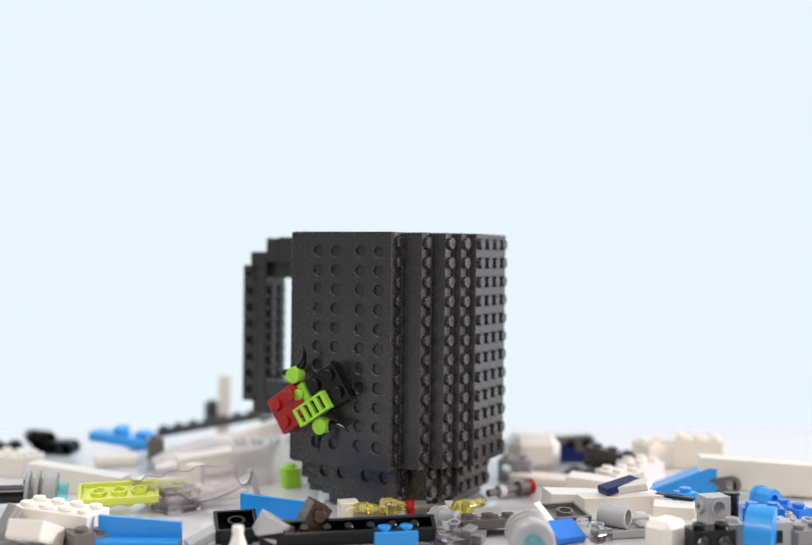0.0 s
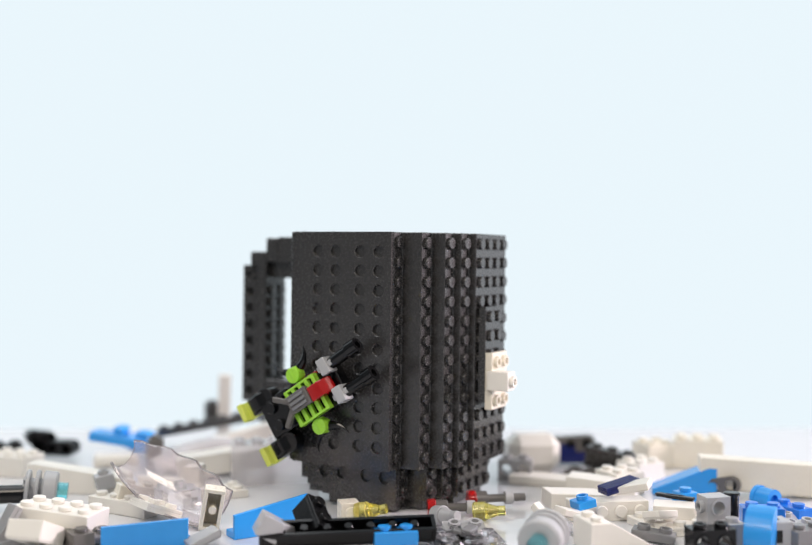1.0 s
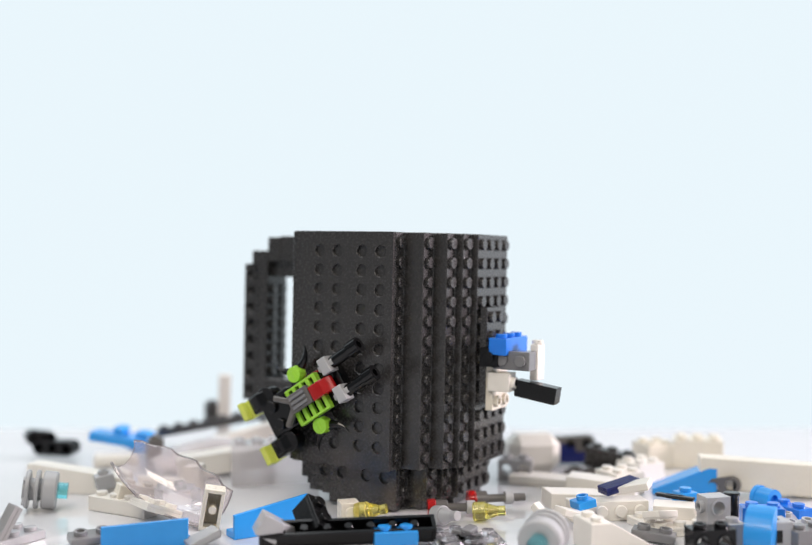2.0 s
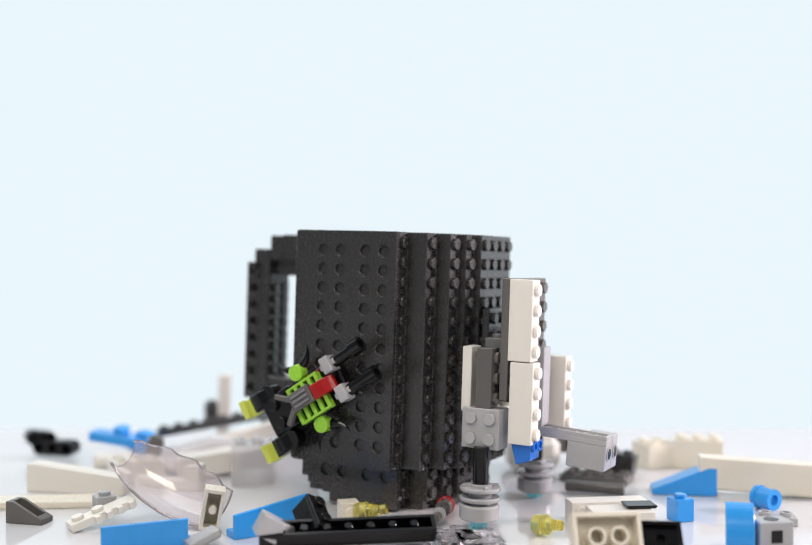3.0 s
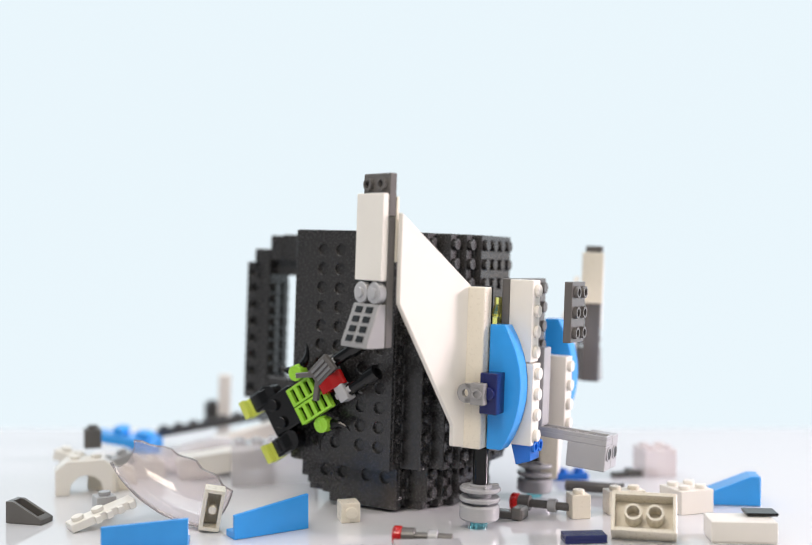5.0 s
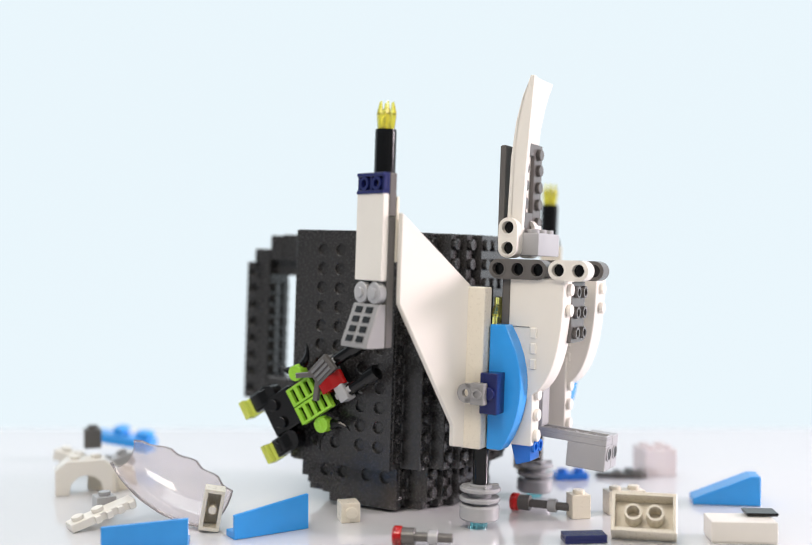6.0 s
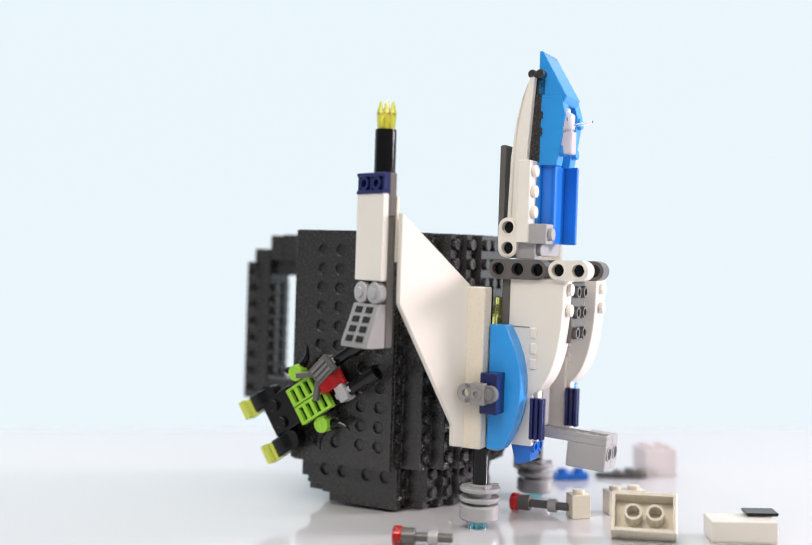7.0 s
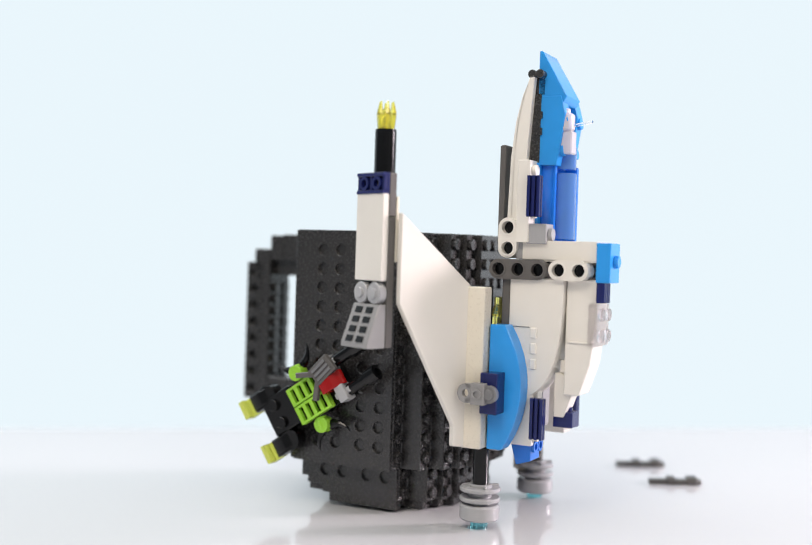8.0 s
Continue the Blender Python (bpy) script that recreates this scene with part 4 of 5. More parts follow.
def lightsword(name, label, length=17):
    """A grey bar with a clear red cap."""
    ob = holder(name, label, "light piece", "red-capped bars")
    bm = bmesh.new()
    rod(bm, 3.7, 3.4, None, 20, bevel=0.5)
    part("cap", bm, CLEARRED, ob, "clear red cap")
    bm = bmesh.new()
    rod(bm, 3.2, 5, pose(0, 0, 3.2), 20)
    rod(bm, 1.7, length, pose(0, 0, 8), 14)
    part("bar", bm, DARKB, ob)
    bm = bmesh.new()
    rod(bm, 2.8, 3.5, pose(0, 0, length - 1), 14)
    part("collar", bm, GREY, ob)
    return ob


def canopy(name, label, mat=TINT):
    """A clear curved windscreen with a stepped lower rim."""
    bm = bmesh.new()
    seg = 14
    rows = []
    for i in range(17):
        x = -24 + 3 * i
        r = 14.2 - 0.008 * (x - 6) ** 2
        cut = 7 * (i // 4) + (9 if i % 4 > 1 else 0)
        rows.append([(x, r * math.cos(a), r * math.sin(a) * 1.05) for a in [radians(cut + (180 - 2 * cut) * k / seg) for k in range(seg + 1)]])
    b = bmesh.new()
    vs = [[b.verts.new(p) for p in row] for row in rows]
    for i in range(16):
        for k in range(seg):
            b.faces.new((vs[i][k], vs[i][k + 1], vs[i + 1][k + 1], vs[i + 1][k]))
    bmesh.ops.recalc_face_normals(b, faces=b.faces[:])
    bmesh.ops.solidify(b, geom=b.faces[:], thickness=0.9)
    merge(bm, b)
    screen = holder(name, label, "windscreen")
    part("pane", bm, mat, screen)
    line = rows[0] + [row[-1] for row in rows[1:]] + list(reversed(rows[-1]))[1:] + [row[0] for row in reversed(rows[1:-1])]
    # grey rods along the rim stand in for refraction at the pane's edge
    bm = bmesh.new()
    for p, q in zip(line, line[1:] + line[:1]):
        way = Vector(q) - Vector(p)
        rod(bm, 0.17, way.length, Matrix.Translation(p) @ way.to_track_quat("Z", "Y").to_matrix().to_4x4(), 6, bevel=0)
    part("rim", bm, EDGEGREY, screen, "thin grey line standing in for refraction at the edge")
    return screen


def arch(name, mat, label, group=""):
    bm = bmesh.new()
    rim = [(0, 0), (0, 11), (5, 15), (21, 15), (26, 11), (26, 0), (20, 0)]
    for k in range(7):
        a = radians(180 * k / 6)
        rim.append((13 + 7 * math.cos(a), 2 + 6.5 * math.sin(a)))
    rim.append((6, 0))
    prism(bm, rim, 12, None, 0.3)
    for k in range(2):
        stud(bm, 8.5 + 9 * k, 6, 14.9)
    return thing(name, bm, mat, label, "arch", group)


def technic_block(name, mat, label, group=""):
    """A square solid block; black patches on top and front stand for the shaded hole."""
    ob = holder(name, label, "technic block", group)
    bm = bmesh.new()
    block(bm, 0, 0, 0, 13, 9, 10, 0.4)
    part("body", bm, mat, ob)
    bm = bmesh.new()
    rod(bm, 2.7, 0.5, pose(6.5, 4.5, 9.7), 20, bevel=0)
    part("top_bore", bm, BLACK, ob, "black disc for the hole's shaded inside")
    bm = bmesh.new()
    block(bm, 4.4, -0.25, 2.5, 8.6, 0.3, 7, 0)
    part("front_slot", bm, BLACK, ob, "black patch for the slot's shaded inside")
    return ob


def curved_slope(name, label):
    """A slope with a bulging front that rounds off towards the top."""
    bm = bmesh.new()
    rim = [(11, 0), (0, 0), (0, 5)] + [(11 - 11 * math.cos(radians(15 * k)), 5 + 10.5 * math.sin(radians(15 * k))) for k in range(1, 7)]
    prism(bm, rim, 9.8, None, 0.2)
    return thing(name, bm, BLUE, label, "curved slope")


def tube_pin(name, label):
    """A short round pin with a hollow end and a collar."""
    bm = bmesh.new()
    pipe(bm, 4.4, 2.2, 9, None, 24)
    pipe(bm, 4.8, 4.2, 2, pose(0, 0, 0), 24)
    rod(bm, 2.3, 6, pose(0, 0, 1.5), 16)
    return thing(name, bm, BLUE, label, "pin")


def hollow_slope(name, label):
    """A small roof slope with a deep slot sunk into its slanted face."""
    ob = holder(name, label, "toy slope")
    bm = bmesh.new()
    for y in (0, 6.6):
        prism(bm, [(0, 0), (16, 0), (16, 2), (3.5, 8.6), (0, 8.6)], 1.4, pose(0, y, 0), 0.15)
    prism(bm, [(0, 0), (2.2, 0), (2.2, 8.6), (0, 8.6)], 5.4, pose(0, 1.3, 0), 0.1)
    prism(bm, [(13.6, 0), (16, 0), (16, 2), (13.6, 3.3)], 5.4, pose(0, 1.3, 0), 0.1)
    part("body", bm, DARKB, ob)
    # black floor paints the shade deep in the slate grey slot
    bm = bmesh.new()
    block(bm, 2.1, 1.3, 0.1, 13.7, 6.7, 1.2, 0)
    part("slot_floor", bm, BLACK, ob, "black floor standing for the shade in the slot")
    return ob


def comb_plate(name, label):
    """A narrow plate with two studs and a toothed hinge edge."""
    bm = bmesh.new()
    block(bm, 0, 0, 0, 26, 8, 3.2, 0.25)
    studs(bm, 2, 1, 3.1)
    for k in range(4):
        block(bm, 9 + 4.6 * k, -2, 0.2, 11.4 + 4.6 * k, 0.2, 3, 0.2)
    return thing(name, bm, WHITE, label, "hinge plate")


def hole_brick(name, mat, label, group=""):
    """A brick with a round hole through its side."""
    ob = holder(name, label, "technic brick", group)
    bm = bmesh.new()
    merge(bm, bore_bar([(-4, -5), (12, -5), (12, 4.6), (-4, 4.6)], [0, 8], 7.8, True), pose(4, 0, 5))
    studs(bm, 2, 1, 9.5, hollow=True)
    part("body", bm, mat, ob)
    for x in (4, 12):
        bm = bmesh.new()
        pipe(bm, 3.1, 2.5, 0.5, pose(x, 0.1, 5, rx=90))
        part("hole_rim", bm, mat, ob)
    return ob


def panel_piece(name, x, h, mat, label, group="", low=0.78):
    """An upright panel on a narrow base, one bottom corner cut."""
    bm = bmesh.new()
    prism(bm, [(0, 0), (x, 0), (x, h), (0, h * low)], 1.6, None, 0.2)
    block(bm, 0, 1.4, 0, x, 8, 2.6, 0.2)
    return thing(name, bm, mat, label, "panel", group)


# left of the mug
plan(front_leg, (0, ("rest", -151, -19, 0, (0, -84, 14))), (2.3, ("ship", aboard(0, 0, 0.2))))
plan(rear_leg, (0, ("rest", 43, -93, 0, (-84, 0, 4))), (0.85, ("rest", 48, -92, 0, (-84, 0, -22))), (2.5, ("ship", aboard(0, 60, 0))))
heap(wedge("long_white_wedge", 46, 9, 12.5, WHITE, "long white wedge brick in the heap", low=8), -147, 14, (0, 0, 169), 0, 3.6)
heap(brick("studded_white_brick", 4, 2, 9.6, WHITE, "white studded brick tilted in the heap"), -130, -62, (0, 4, -14), 0, 1.75, z=1)
heap(tile("white_front_tile", 14, 16, 7, WHITE, "white smooth brick tilted at the table's edge"), -133, -79, (-24, 0, -14), 0, 1.75)
heap(panel_piece("panel_brick", 31, 10.5, BLUE, "azure blue upright panel piece standing on the table", "blue panels"), -98, -73, (0, 0, 178), 0, 6.15, then=((1.0, -95, -73, (0, 0, 7), 0),))
heap(panel_piece("panel_brick", 31, 13.5, BLUE, "azure blue upright panel piece standing on the table", "blue panels", 0.68), -49, -50, (0, 0, 182), 0, 6.15, then=((0.2, -53, -54, (0, 0, 33), 0),))
heap(canopy("clear_windscreen", "clear curved windscreen lying on the table"), -90, -15, (205, 6, 160), 0, 6.65, then=((0.15, -94, -38, (214, 18, -26), 0),))
heap(brick("neon_plate", 4, 2, 3.2, NEON, "clear neon yellow-green plate in the heap", "neon plates", under=True), -118, -26, (-166, 0, 15), 0, 0.15, z=4)
heap(brick("neon_plate", 3, 1, 3.2, NEON, "clear neon yellow-green plate in the heap", "neon plates", under=True), -104, -16, (-170, 0, 20), 0, 0.2, z=5)
heap(brick("cream_tile", 2, 1, 9.6, CREAM, "cream brick standing on end, open side to view", under=True), -75, -50, (-90, -80, 10), 0.8, 6.65)
heap(shape("far_blue_piece", "azure blue stepped piece at the back of the heap", "toy brick", BLUE, (0, 0, 0, 33, 12, 5, 0.6), (24, 2, 4.5, 32, 10, 9, 1.2), (12, 1, 4.5, 18, 11, 9.5, 1.2)), -147, 87, (0, 8, -8), 0, 6.1, z=6)
heap(brick("far_blue_brick", 2, 2, 6, BLUE, "azure blue stud brick at the back of the heap"), -139, 98, (0, 0, 30), 0, 5.9, z=4)
heap(shape("far_white_piece", "white rounded piece under the blue wedge", "toy brick", WHITE, (0, 0, 0, 22, 14, 6, 1.2)), -147, 74, (0, 0, 15), 0, 5.95)
heap(beam("far_black_beam", 3, BLACK, "black beam lying at the back of the heap", "black beams"), -183, 91, (0, 0, 165), 0, 4.75, z=2)
heap(beam("far_black_beam", 2, BLACK, "black beam lying at the back of the heap", "black beams"), -194, 98, (0, 10, 30), 0, 4.75, z=5)
heap(brick("far_dark_brick", 2, 1, 9.6, BLACK, "black stud brick at the back of the heap"), -205, 80, (0, 0, 20), 0, 1.45)
heap(brick("far_white_brick", 3, 2, 9.6, WHITE, "white brick at the back of the heap"), -191, 53, (0, 0, -20), 0, 1.5)
heap(axle("black_axle", 3.8, 30, BLACK, "black round bar behind the grey wheel"), -172, -24, (0, 90, 8), 0, 1.75, z=3)
heap(grille("grey_rib_tile", MID, "ash grey ribbed tile at the table's edge"), -146, -74, (0, -60, 40), 0, 2.2)
heap(cone_lamp("white_cone", WHITE, "small white cone at the near edge"), -58, -94, (0, 0, 0), 0, 0.5)
heap(tile("grey_flat_tile", 12, 8, 3, GREY, "light grey tile at the near edge"), -74, -75, (0, -20, 30), 0, 3.3)
heap(brick("dark_edge_brick", 1, 2, 6, DARKB, "slate grey stud brick under the white slope"), -120, -73, (0, 0, 35), 0, 1.9)
heap(brick("grey_edge_plate", 3, 2, 3.2, GREY, "light grey studded plate at the table's edge"), -148, -69, (0, 0, 60), 0, 2.2)
heap(brick("grey_stud_plate", 2, 1, 3.2, STEEL, "mid grey round-studded plate by the blue panel", hollow=True), -116, -70, (10, 0, 30), 0, 2.2)
heap(brick("long_dark_rail", 8, 1, 4, DARK, "dark grey studded rail propped behind the mug"), -105, 119, (0, -9, 8), 0, 5.88, z=7)
heap(tile("long_white_rail", 56, 10, 8, WHITE, "white smooth rail under the dark rail"), -84, 80, (0, -14, 14), 0, 5.88, z=2)
heap(shape("white_post", "white upright bracket behind the handle", "bracket", WHITE, (0, 0, 0, 7, 8, 39, 0.4), (0, 0, 0, 11, 8, 6, 0.4)), -101, 132, (0, 2, 10), 0, 5.88)
heap(brick("dark_stack_brick", 1, 1, 12, DARK, "dark grey stud brick behind the handle"), -111, 141, (0, 0, 20), 0, 5.88, z=10)
heap(shape("dark_post", "dark grey post behind the mug's handle", "toy brick", DARK, (0, 0, 0, 8, 8, 18, 0.4)), -73, 98, (0, 0, 10), 0, 5.88, z=3)
heap(tile("low_white_slab", 44, 14, 10, WHITE, "white smooth slab behind the mug"), -88, 50, (0, -6, 18), 0, 5.88)
heap(brick("rosy_clear_brick", 5, 2, 19, MILK, "rosy clear brick behind the mug"), -62, 35, (0, 0, 12), 0, 5.88)
heap(canopy("second_far_windscreen", "milky clear windscreen lying behind the heap", MILK), -102, 65, (0, 0, 30), 0, 5.88)
heap(shape("white_mount", "white angled mounting bracket in the heap", "bracket", WHITE, (0, 0, 0, 32, 6, 5, 0.4), (24, 0, 5, 32, 6, 12, 0.4)), -107, 19, (0, 0, -12), 0, 3.6)
heap(brick("dark_clip_brick", 1, 1, 11, DARKB, "slate grey stud brick standing in the heap"), -125, 65, (0, 0, 20), 0, 4.2, z=4)
heap(shape("grey_bar_piece", "light grey thin bar leaning on the bricks", "bar", GREY, (0, 0, 0, 2.4, 2.4, 14, 0.3)), -66, -1, (0, -18, 10), 0, 0.45)
heap(brick("lime_piece", 1, 1, 9, LIME, "lime green stud piece behind the heap"), -53, 24, (0, 0, 25), 0, 0.15)
heap(brick("white_flat_brick", 4, 2, 3.2, WHITE, "white plate lying in the heap", under=True), -87, 4, (0, 0, 25), 0, 1.45)
heap(brick("clear_round_brick", 2, 2, 9, CLEAR, "clear stud brick in the heap"), -96, -19, (0, 0, 40), 0, 2.6)
heap(brick("ribbed_white_piece", 4, 1, 6, WHITE, "white studded strip lying in the heap"), -117, -24, (0, 0, -30), 0.5, 2.3)
heap(hollow_slope("dark_hollow_slope", "slate grey slope with a black fill standing for the slot's shade on the table"), -150, -39, (0, 0, -14), 2.4, 5.2)
heap(tile("long_cream_tile", 62, 14, 3, CREAM, "long cream tile across the table's edge"), -160, -12, (0, 0, 4), 2.5, 4.05)
heap(comb_plate("small_white_plate", "white hinge plate with a grey stud on it"), -119, -46, (0, -16, 34), 2.4, 6.15)
heap(brick("small_grey_stud", 1, 1, 5, GREY, "light grey stud piece on the white wing plate"), -121, -36, (0, 0, 30), 2.4, 6.15, z=5)
heap(arch("white_ring_arch", WHITE, "white arch piece standing at the back of the heap"), -144, 14, (0, 0, 20), 3.6, 6.35)
heap(brick("dark_hub_brick", 1, 1, 9, DARKB, "slate grey hub brick on the white arch"), -149, 41, (0, 0, 20), 3.7, 6.35, z=15)
heap(brick("cream_hub_brick", 2, 1, 9, CREAM, "cream stud brick beside the white arch"), -136, 19, (0, 0, -25), 3.6, 6.35)
heap(brick("white_pile_brick", 3, 2, 9.6, WHITE, "white stud brick behind the windscreen", hollow=True), -128, 41, (0, 0, 30), 2.6, 5.95)

# before the mug
heap(brick("black_hollow_plate", 2, 2, 5.5, BLACK, "black brick lying open side up", under=True), -63, -68, (-166, 0, 14), 0, 0.15)
heap(brick("brown_brick", 1, 2, 9.6, BROWN, "dark brown brick lying on its side"), -35, -74, (90, 30, 20), 0, 0.25)
heap(brick("black_hollow_brick", 1, 2, 9.6, BLACK, "black brick lying on its side", under=True), -34, -72, (35, 25, 40), 0.2, 4.75)
heap(slope("grey_slope", 2, 1, 9.6, GREY, "light grey slope lying on its side", low=1.5, flat=7.8), -47, -80, (90, 30, 15), 0, 4.75)
heap(brick("long_black_plate", 8, 1, 6.4, BLACK, "long black plate lying before the mug", under=True), -21, -77, (-150, 0, 9), 0, 3.45, z=1)
heap(brick("cream_block", 1, 1, 8.5, CREAM, "cream stud brick lying at the mug's foot"), -23, -37, (90, 0, 15), 0, 6.15)
heap(cone_lamp("yellow_cone", AMBER, "clear yellow cone piece lying on its side", "yellow cones"), -14, -40, (80, 0, 75), 0, 3.35)
heap(cone_lamp("yellow_cone", AMBER, "clear yellow cone piece lying on its side", "yellow cones"), -4, -32, (85, 0, 85), 0, 0.85)
heap(cone_lamp("yellow_cone", AMBER, "clear yellow cone piece lying on its side", "yellow cones"), 25, -35, (80, 0, 120), 0, 3.65, then=((0.85, 33, -39, (85, 0, 80), 0), (2.4, 53, -62, (80, 0, 35), 0), (3.3, 45, -42, (80, 0, 60), 0)))
heap(shape("grey_low_plate", "dark grey plate lying before the mug", "plate", DARKB, (0, 0, 0, 24, 10, 3.2, 0.3)), -8, -47, (0, 4, 5), 0, 0.85)
heap(lightsword("red_cap_bar", "grey bar with a clear red cap lying by the mug"), 12, -32, (90, 0, 100), 0, 4.9, then=((0.85, 21, -31, (90, 0, 95), 0), (2.6, 15, -37, (90, 0, -12), 0)))
heap(lightsword("red_cap_bar", "grey bar with a clear red cap lying by the mug"), 46, 2, (90, 0, -55), 0, 2.5, then=((0.85, 38, -15, (90, 0, 100), 0),))
heap(brick("blue_edge_plate", 2, 1, 5, BLUE, "azure blue plate at the table's near edge"), -4, -77, (0, 0, 10), 0, 2.4, z=2)
heap(brick("dark_angle_plate", 4, 2, 3.2, DARKB, "slate grey wedge plate with hollow studs", hollow=True), 36, -54, (-10, 0, 8), 0, 0.85, z=1)
heap(brick("dark_small_plate", 2, 2, 3.2, DARKB, "slate grey plate lying open side up", under=True), 62, -46, (-172, 0, 16), 0, 0.85, z=1)
heap(tile("navy_slope", 12, 11, 3.2, DEEP, "royal blue smooth tile lying tilted"), 59, -67, (24, 0, 24), 0, 0.85)
heap(tile("white_strip_tile", 14, 4, 3, WHITE, "white narrow tile leaning on the wheel"), 53, -60, (0, 42, -40), 0, 2.2, z=1)
heap(brick("clear_plate", 2, 2, 3.2, CLEAR, "clear studded plate before the mug", "clear plates"), 17, -70, (0, 0, 30), 0, 4.0)
heap(brick("grey_clip_plate", 2, 1, 3.2, GREY, "light grey clip plate before the mug", hollow=True), 22, -59, (15, 0, 10), 0, 1.9)
heap(brick("clear_plate", 2, 2, 3.2, CLEAR, "clear studded plate before the mug", "clear plates"), 27, -73, (0, 0, 10), 0.9, 4.15)
heap(tile("grey_flat_plate", 24, 16, 4, GREY, "light grey smooth plate at the table's near edge"), 8, -86, (0, 0, 5), 3.3, 5.2)

# right of the mug
heap(tile("cream_long_block", 60, 10, 14, CREAM, "long cream block at the back of the heap"), 160, 6, (0, 3, -8), 0, 3.6, then=((3.3, 147, 2, (0, 14, -6), 0),))
heap(brick("cream_far_block", 3, 2, 14, CREAM, "cream block far behind the heap"), 147, 71, (0, 0, -12), 0, 3.65)
heap(brick("cream_round_block", 2, 2, 12, CREAM, "cream round-edged brick far behind the heap"), 125, 71, (0, 0, 20), 0, 3.65)
heap(wedge("blue_far_wedge", 28, 12, 12.5, BLUE, "azure blue wedge lying behind the white bricks", low=2.5), 124, 12, (0, 0, -8), 0, 6.65, then=((3.7, 139, -12, (0, 0, -8), 0), (5.0, 137, -6, (0, 0, -8), 0)))
heap(brick("blue_cube", 1, 1, 9, BLUE, "azure blue small brick among white bricks"), 115, -25, (0, 0, 20), 0, 3.75, then=((2.4, 110, -36, (0, 0, 20), 0),))
heap(tile("white_heap_block", 24, 13, 7, WHITE, "white smooth block lying in the heap", "white heap bricks"), 70, -19, (0, 4, 10), 0, 2.3)
heap(tile("white_smooth_brick", 34, 10, 9, WHITE, "white smooth brick in the heap"), 87, -30, (0, 0, 10), 0, 0.85)
heap(brick("white_row_brick", 4, 1, 9.6, WHITE, "white four-stud brick lying on its side", "white heap bricks"), 81, -34, (90, 0, 8), 0.85, 4.75)
heap(brick("white_upper_brick", 2, 2, 9.6, WHITE, "white brick behind the grey holder"), 96, 14, (0, 0, 25), 0, 2.5)
grey_holder = shape("grey_holder", "light grey holder with a wide tube", "technic block", GREY, (0, 0, 0, 20, 11, 3.2, 0.4), (0, 7, 3, 20, 11, 6, 0.4), (13, 1, 3, 18, 6, 5.5, 1.0))
heap(grey_holder, 84, -58, (0, 0, 12), 0, 0.85)
grey_tube = bmesh.new()
pipe(grey_tube, 4.2, 3.0, 11, pose(0, 0, 0, rx=90), 24)
heap(thing("grey_tube", grey_tube, GREY, "light grey wide tube on the holder", "tube"), 79, -59, (0, 0, 55), 0, 0.85, z=3.3)
heap(grille("navy_heap_grille", NAVY, "navy ribbed grille on the grey holder", "navy grilles"), 87, -28, (0, -12, 20), 0, 2.2, z=9)
heap(shape("white_hex_block", "white smooth block with cut corners at the table's edge", "toy brick", WHITE, (0, 0, 0, 14, 12, 11, 2.4)), 94, -77, (0, 0, 40), 0, 0.85)
heap(slope("white_speckled_slope", 3, 2, 11, WHITE, "white speckled slope lying at the table's edge", low=2), 75, -75, (0, 0, 15), 0.85, 2.3)
heap(hole_brick("grey_hole_brick", GREY, "light grey brick with round holes standing on end", "hole bricks"), 115, -62, (0, -90, 14), 0, 2.4)
heap(hole_brick("black_hole_brick", BLACK, "black brick with round holes", "hole bricks"), 108, -84, (0, 0, 8), 0, 2.4)
heap(axle("black_pin", 2.6, 12, BLACK, "black pin standing upright in the heap"), 124, -57, (0, 0, 0), 0, 2.4, z=4)
heap(brick("grey_pin_brick", 1, 1, 8, GREY, "light grey round brick under the pin"), 120, -70, (0, 0, 10), 0, 2.4)
heap(brick("royal_blue_brick", 2, 1, 9.6, DEEP, "royal blue brick in the heap"), 137, -53, (0, 0, -8), 0, 2.4)
heap(curved_slope("blue_round_slope", "azure blue curved slope standing in the heap"), 127, -80, (0, 0, 60), 0, 3.75, then=((2.4, 121, -76, (0, 0, 75), 0),))
heap(tube_pin("blue_round_pin", "azure blue hollow pin lying on its side"), 150, -19, (90, 0, 30), 0, 5.0, then=((3.7, 147, -20, (90, 0, 60), 0),))
heap(technic_block("grey_technic_block", GREY, "grey technic block with a round top hole", "technic blocks"), 133, -74, (0, 0, 8), 0, 4.75)
heap(brick("grey_ring_plate", 2, 1, 3.2, GREY, "light grey ring plate in the heap", "ring plates", hollow=True), 146, -42, (0, 0, -10), 0, 4.05)
heap(brick("grey_ring_plate", 2, 1, 3.2, GREY, "light grey ring plate in the heap", "ring plates", hollow=True), 150, -56, (8, 0, 20), 0, 2.3)
heap(beam("grey_far_beam", 2, DARKB, "slate grey beam behind the blue brick"), 140, 6, (0, -12, -25), 0, 2.5)
heap(tile("white_right_block", 30, 13, 8, WHITE, "white brick lying at the heap's end"), 86, 2, (0, 3, -20), 0, 2.3)
heap(brick("white_under_slab", 4, 3, 3.2, WHITE, "white plate under the grey hole brick", under=True), 106, -48, (0, 0, 15), 0, 2.3)
heap(tile("black_strip_tile", 12, 2.5, 1.5, BLACK, "thin black strip on white plates", "black strips"), 107, -32, (0, 0, -35), 0, 2.3, z=8)
heap(tile("black_strip_tile", 12, 2.5, 1.5, BLACK, "thin black strip on white plates", "black strips"), 110, -35, (0, 0, -35), 0, 2.3, z=8)
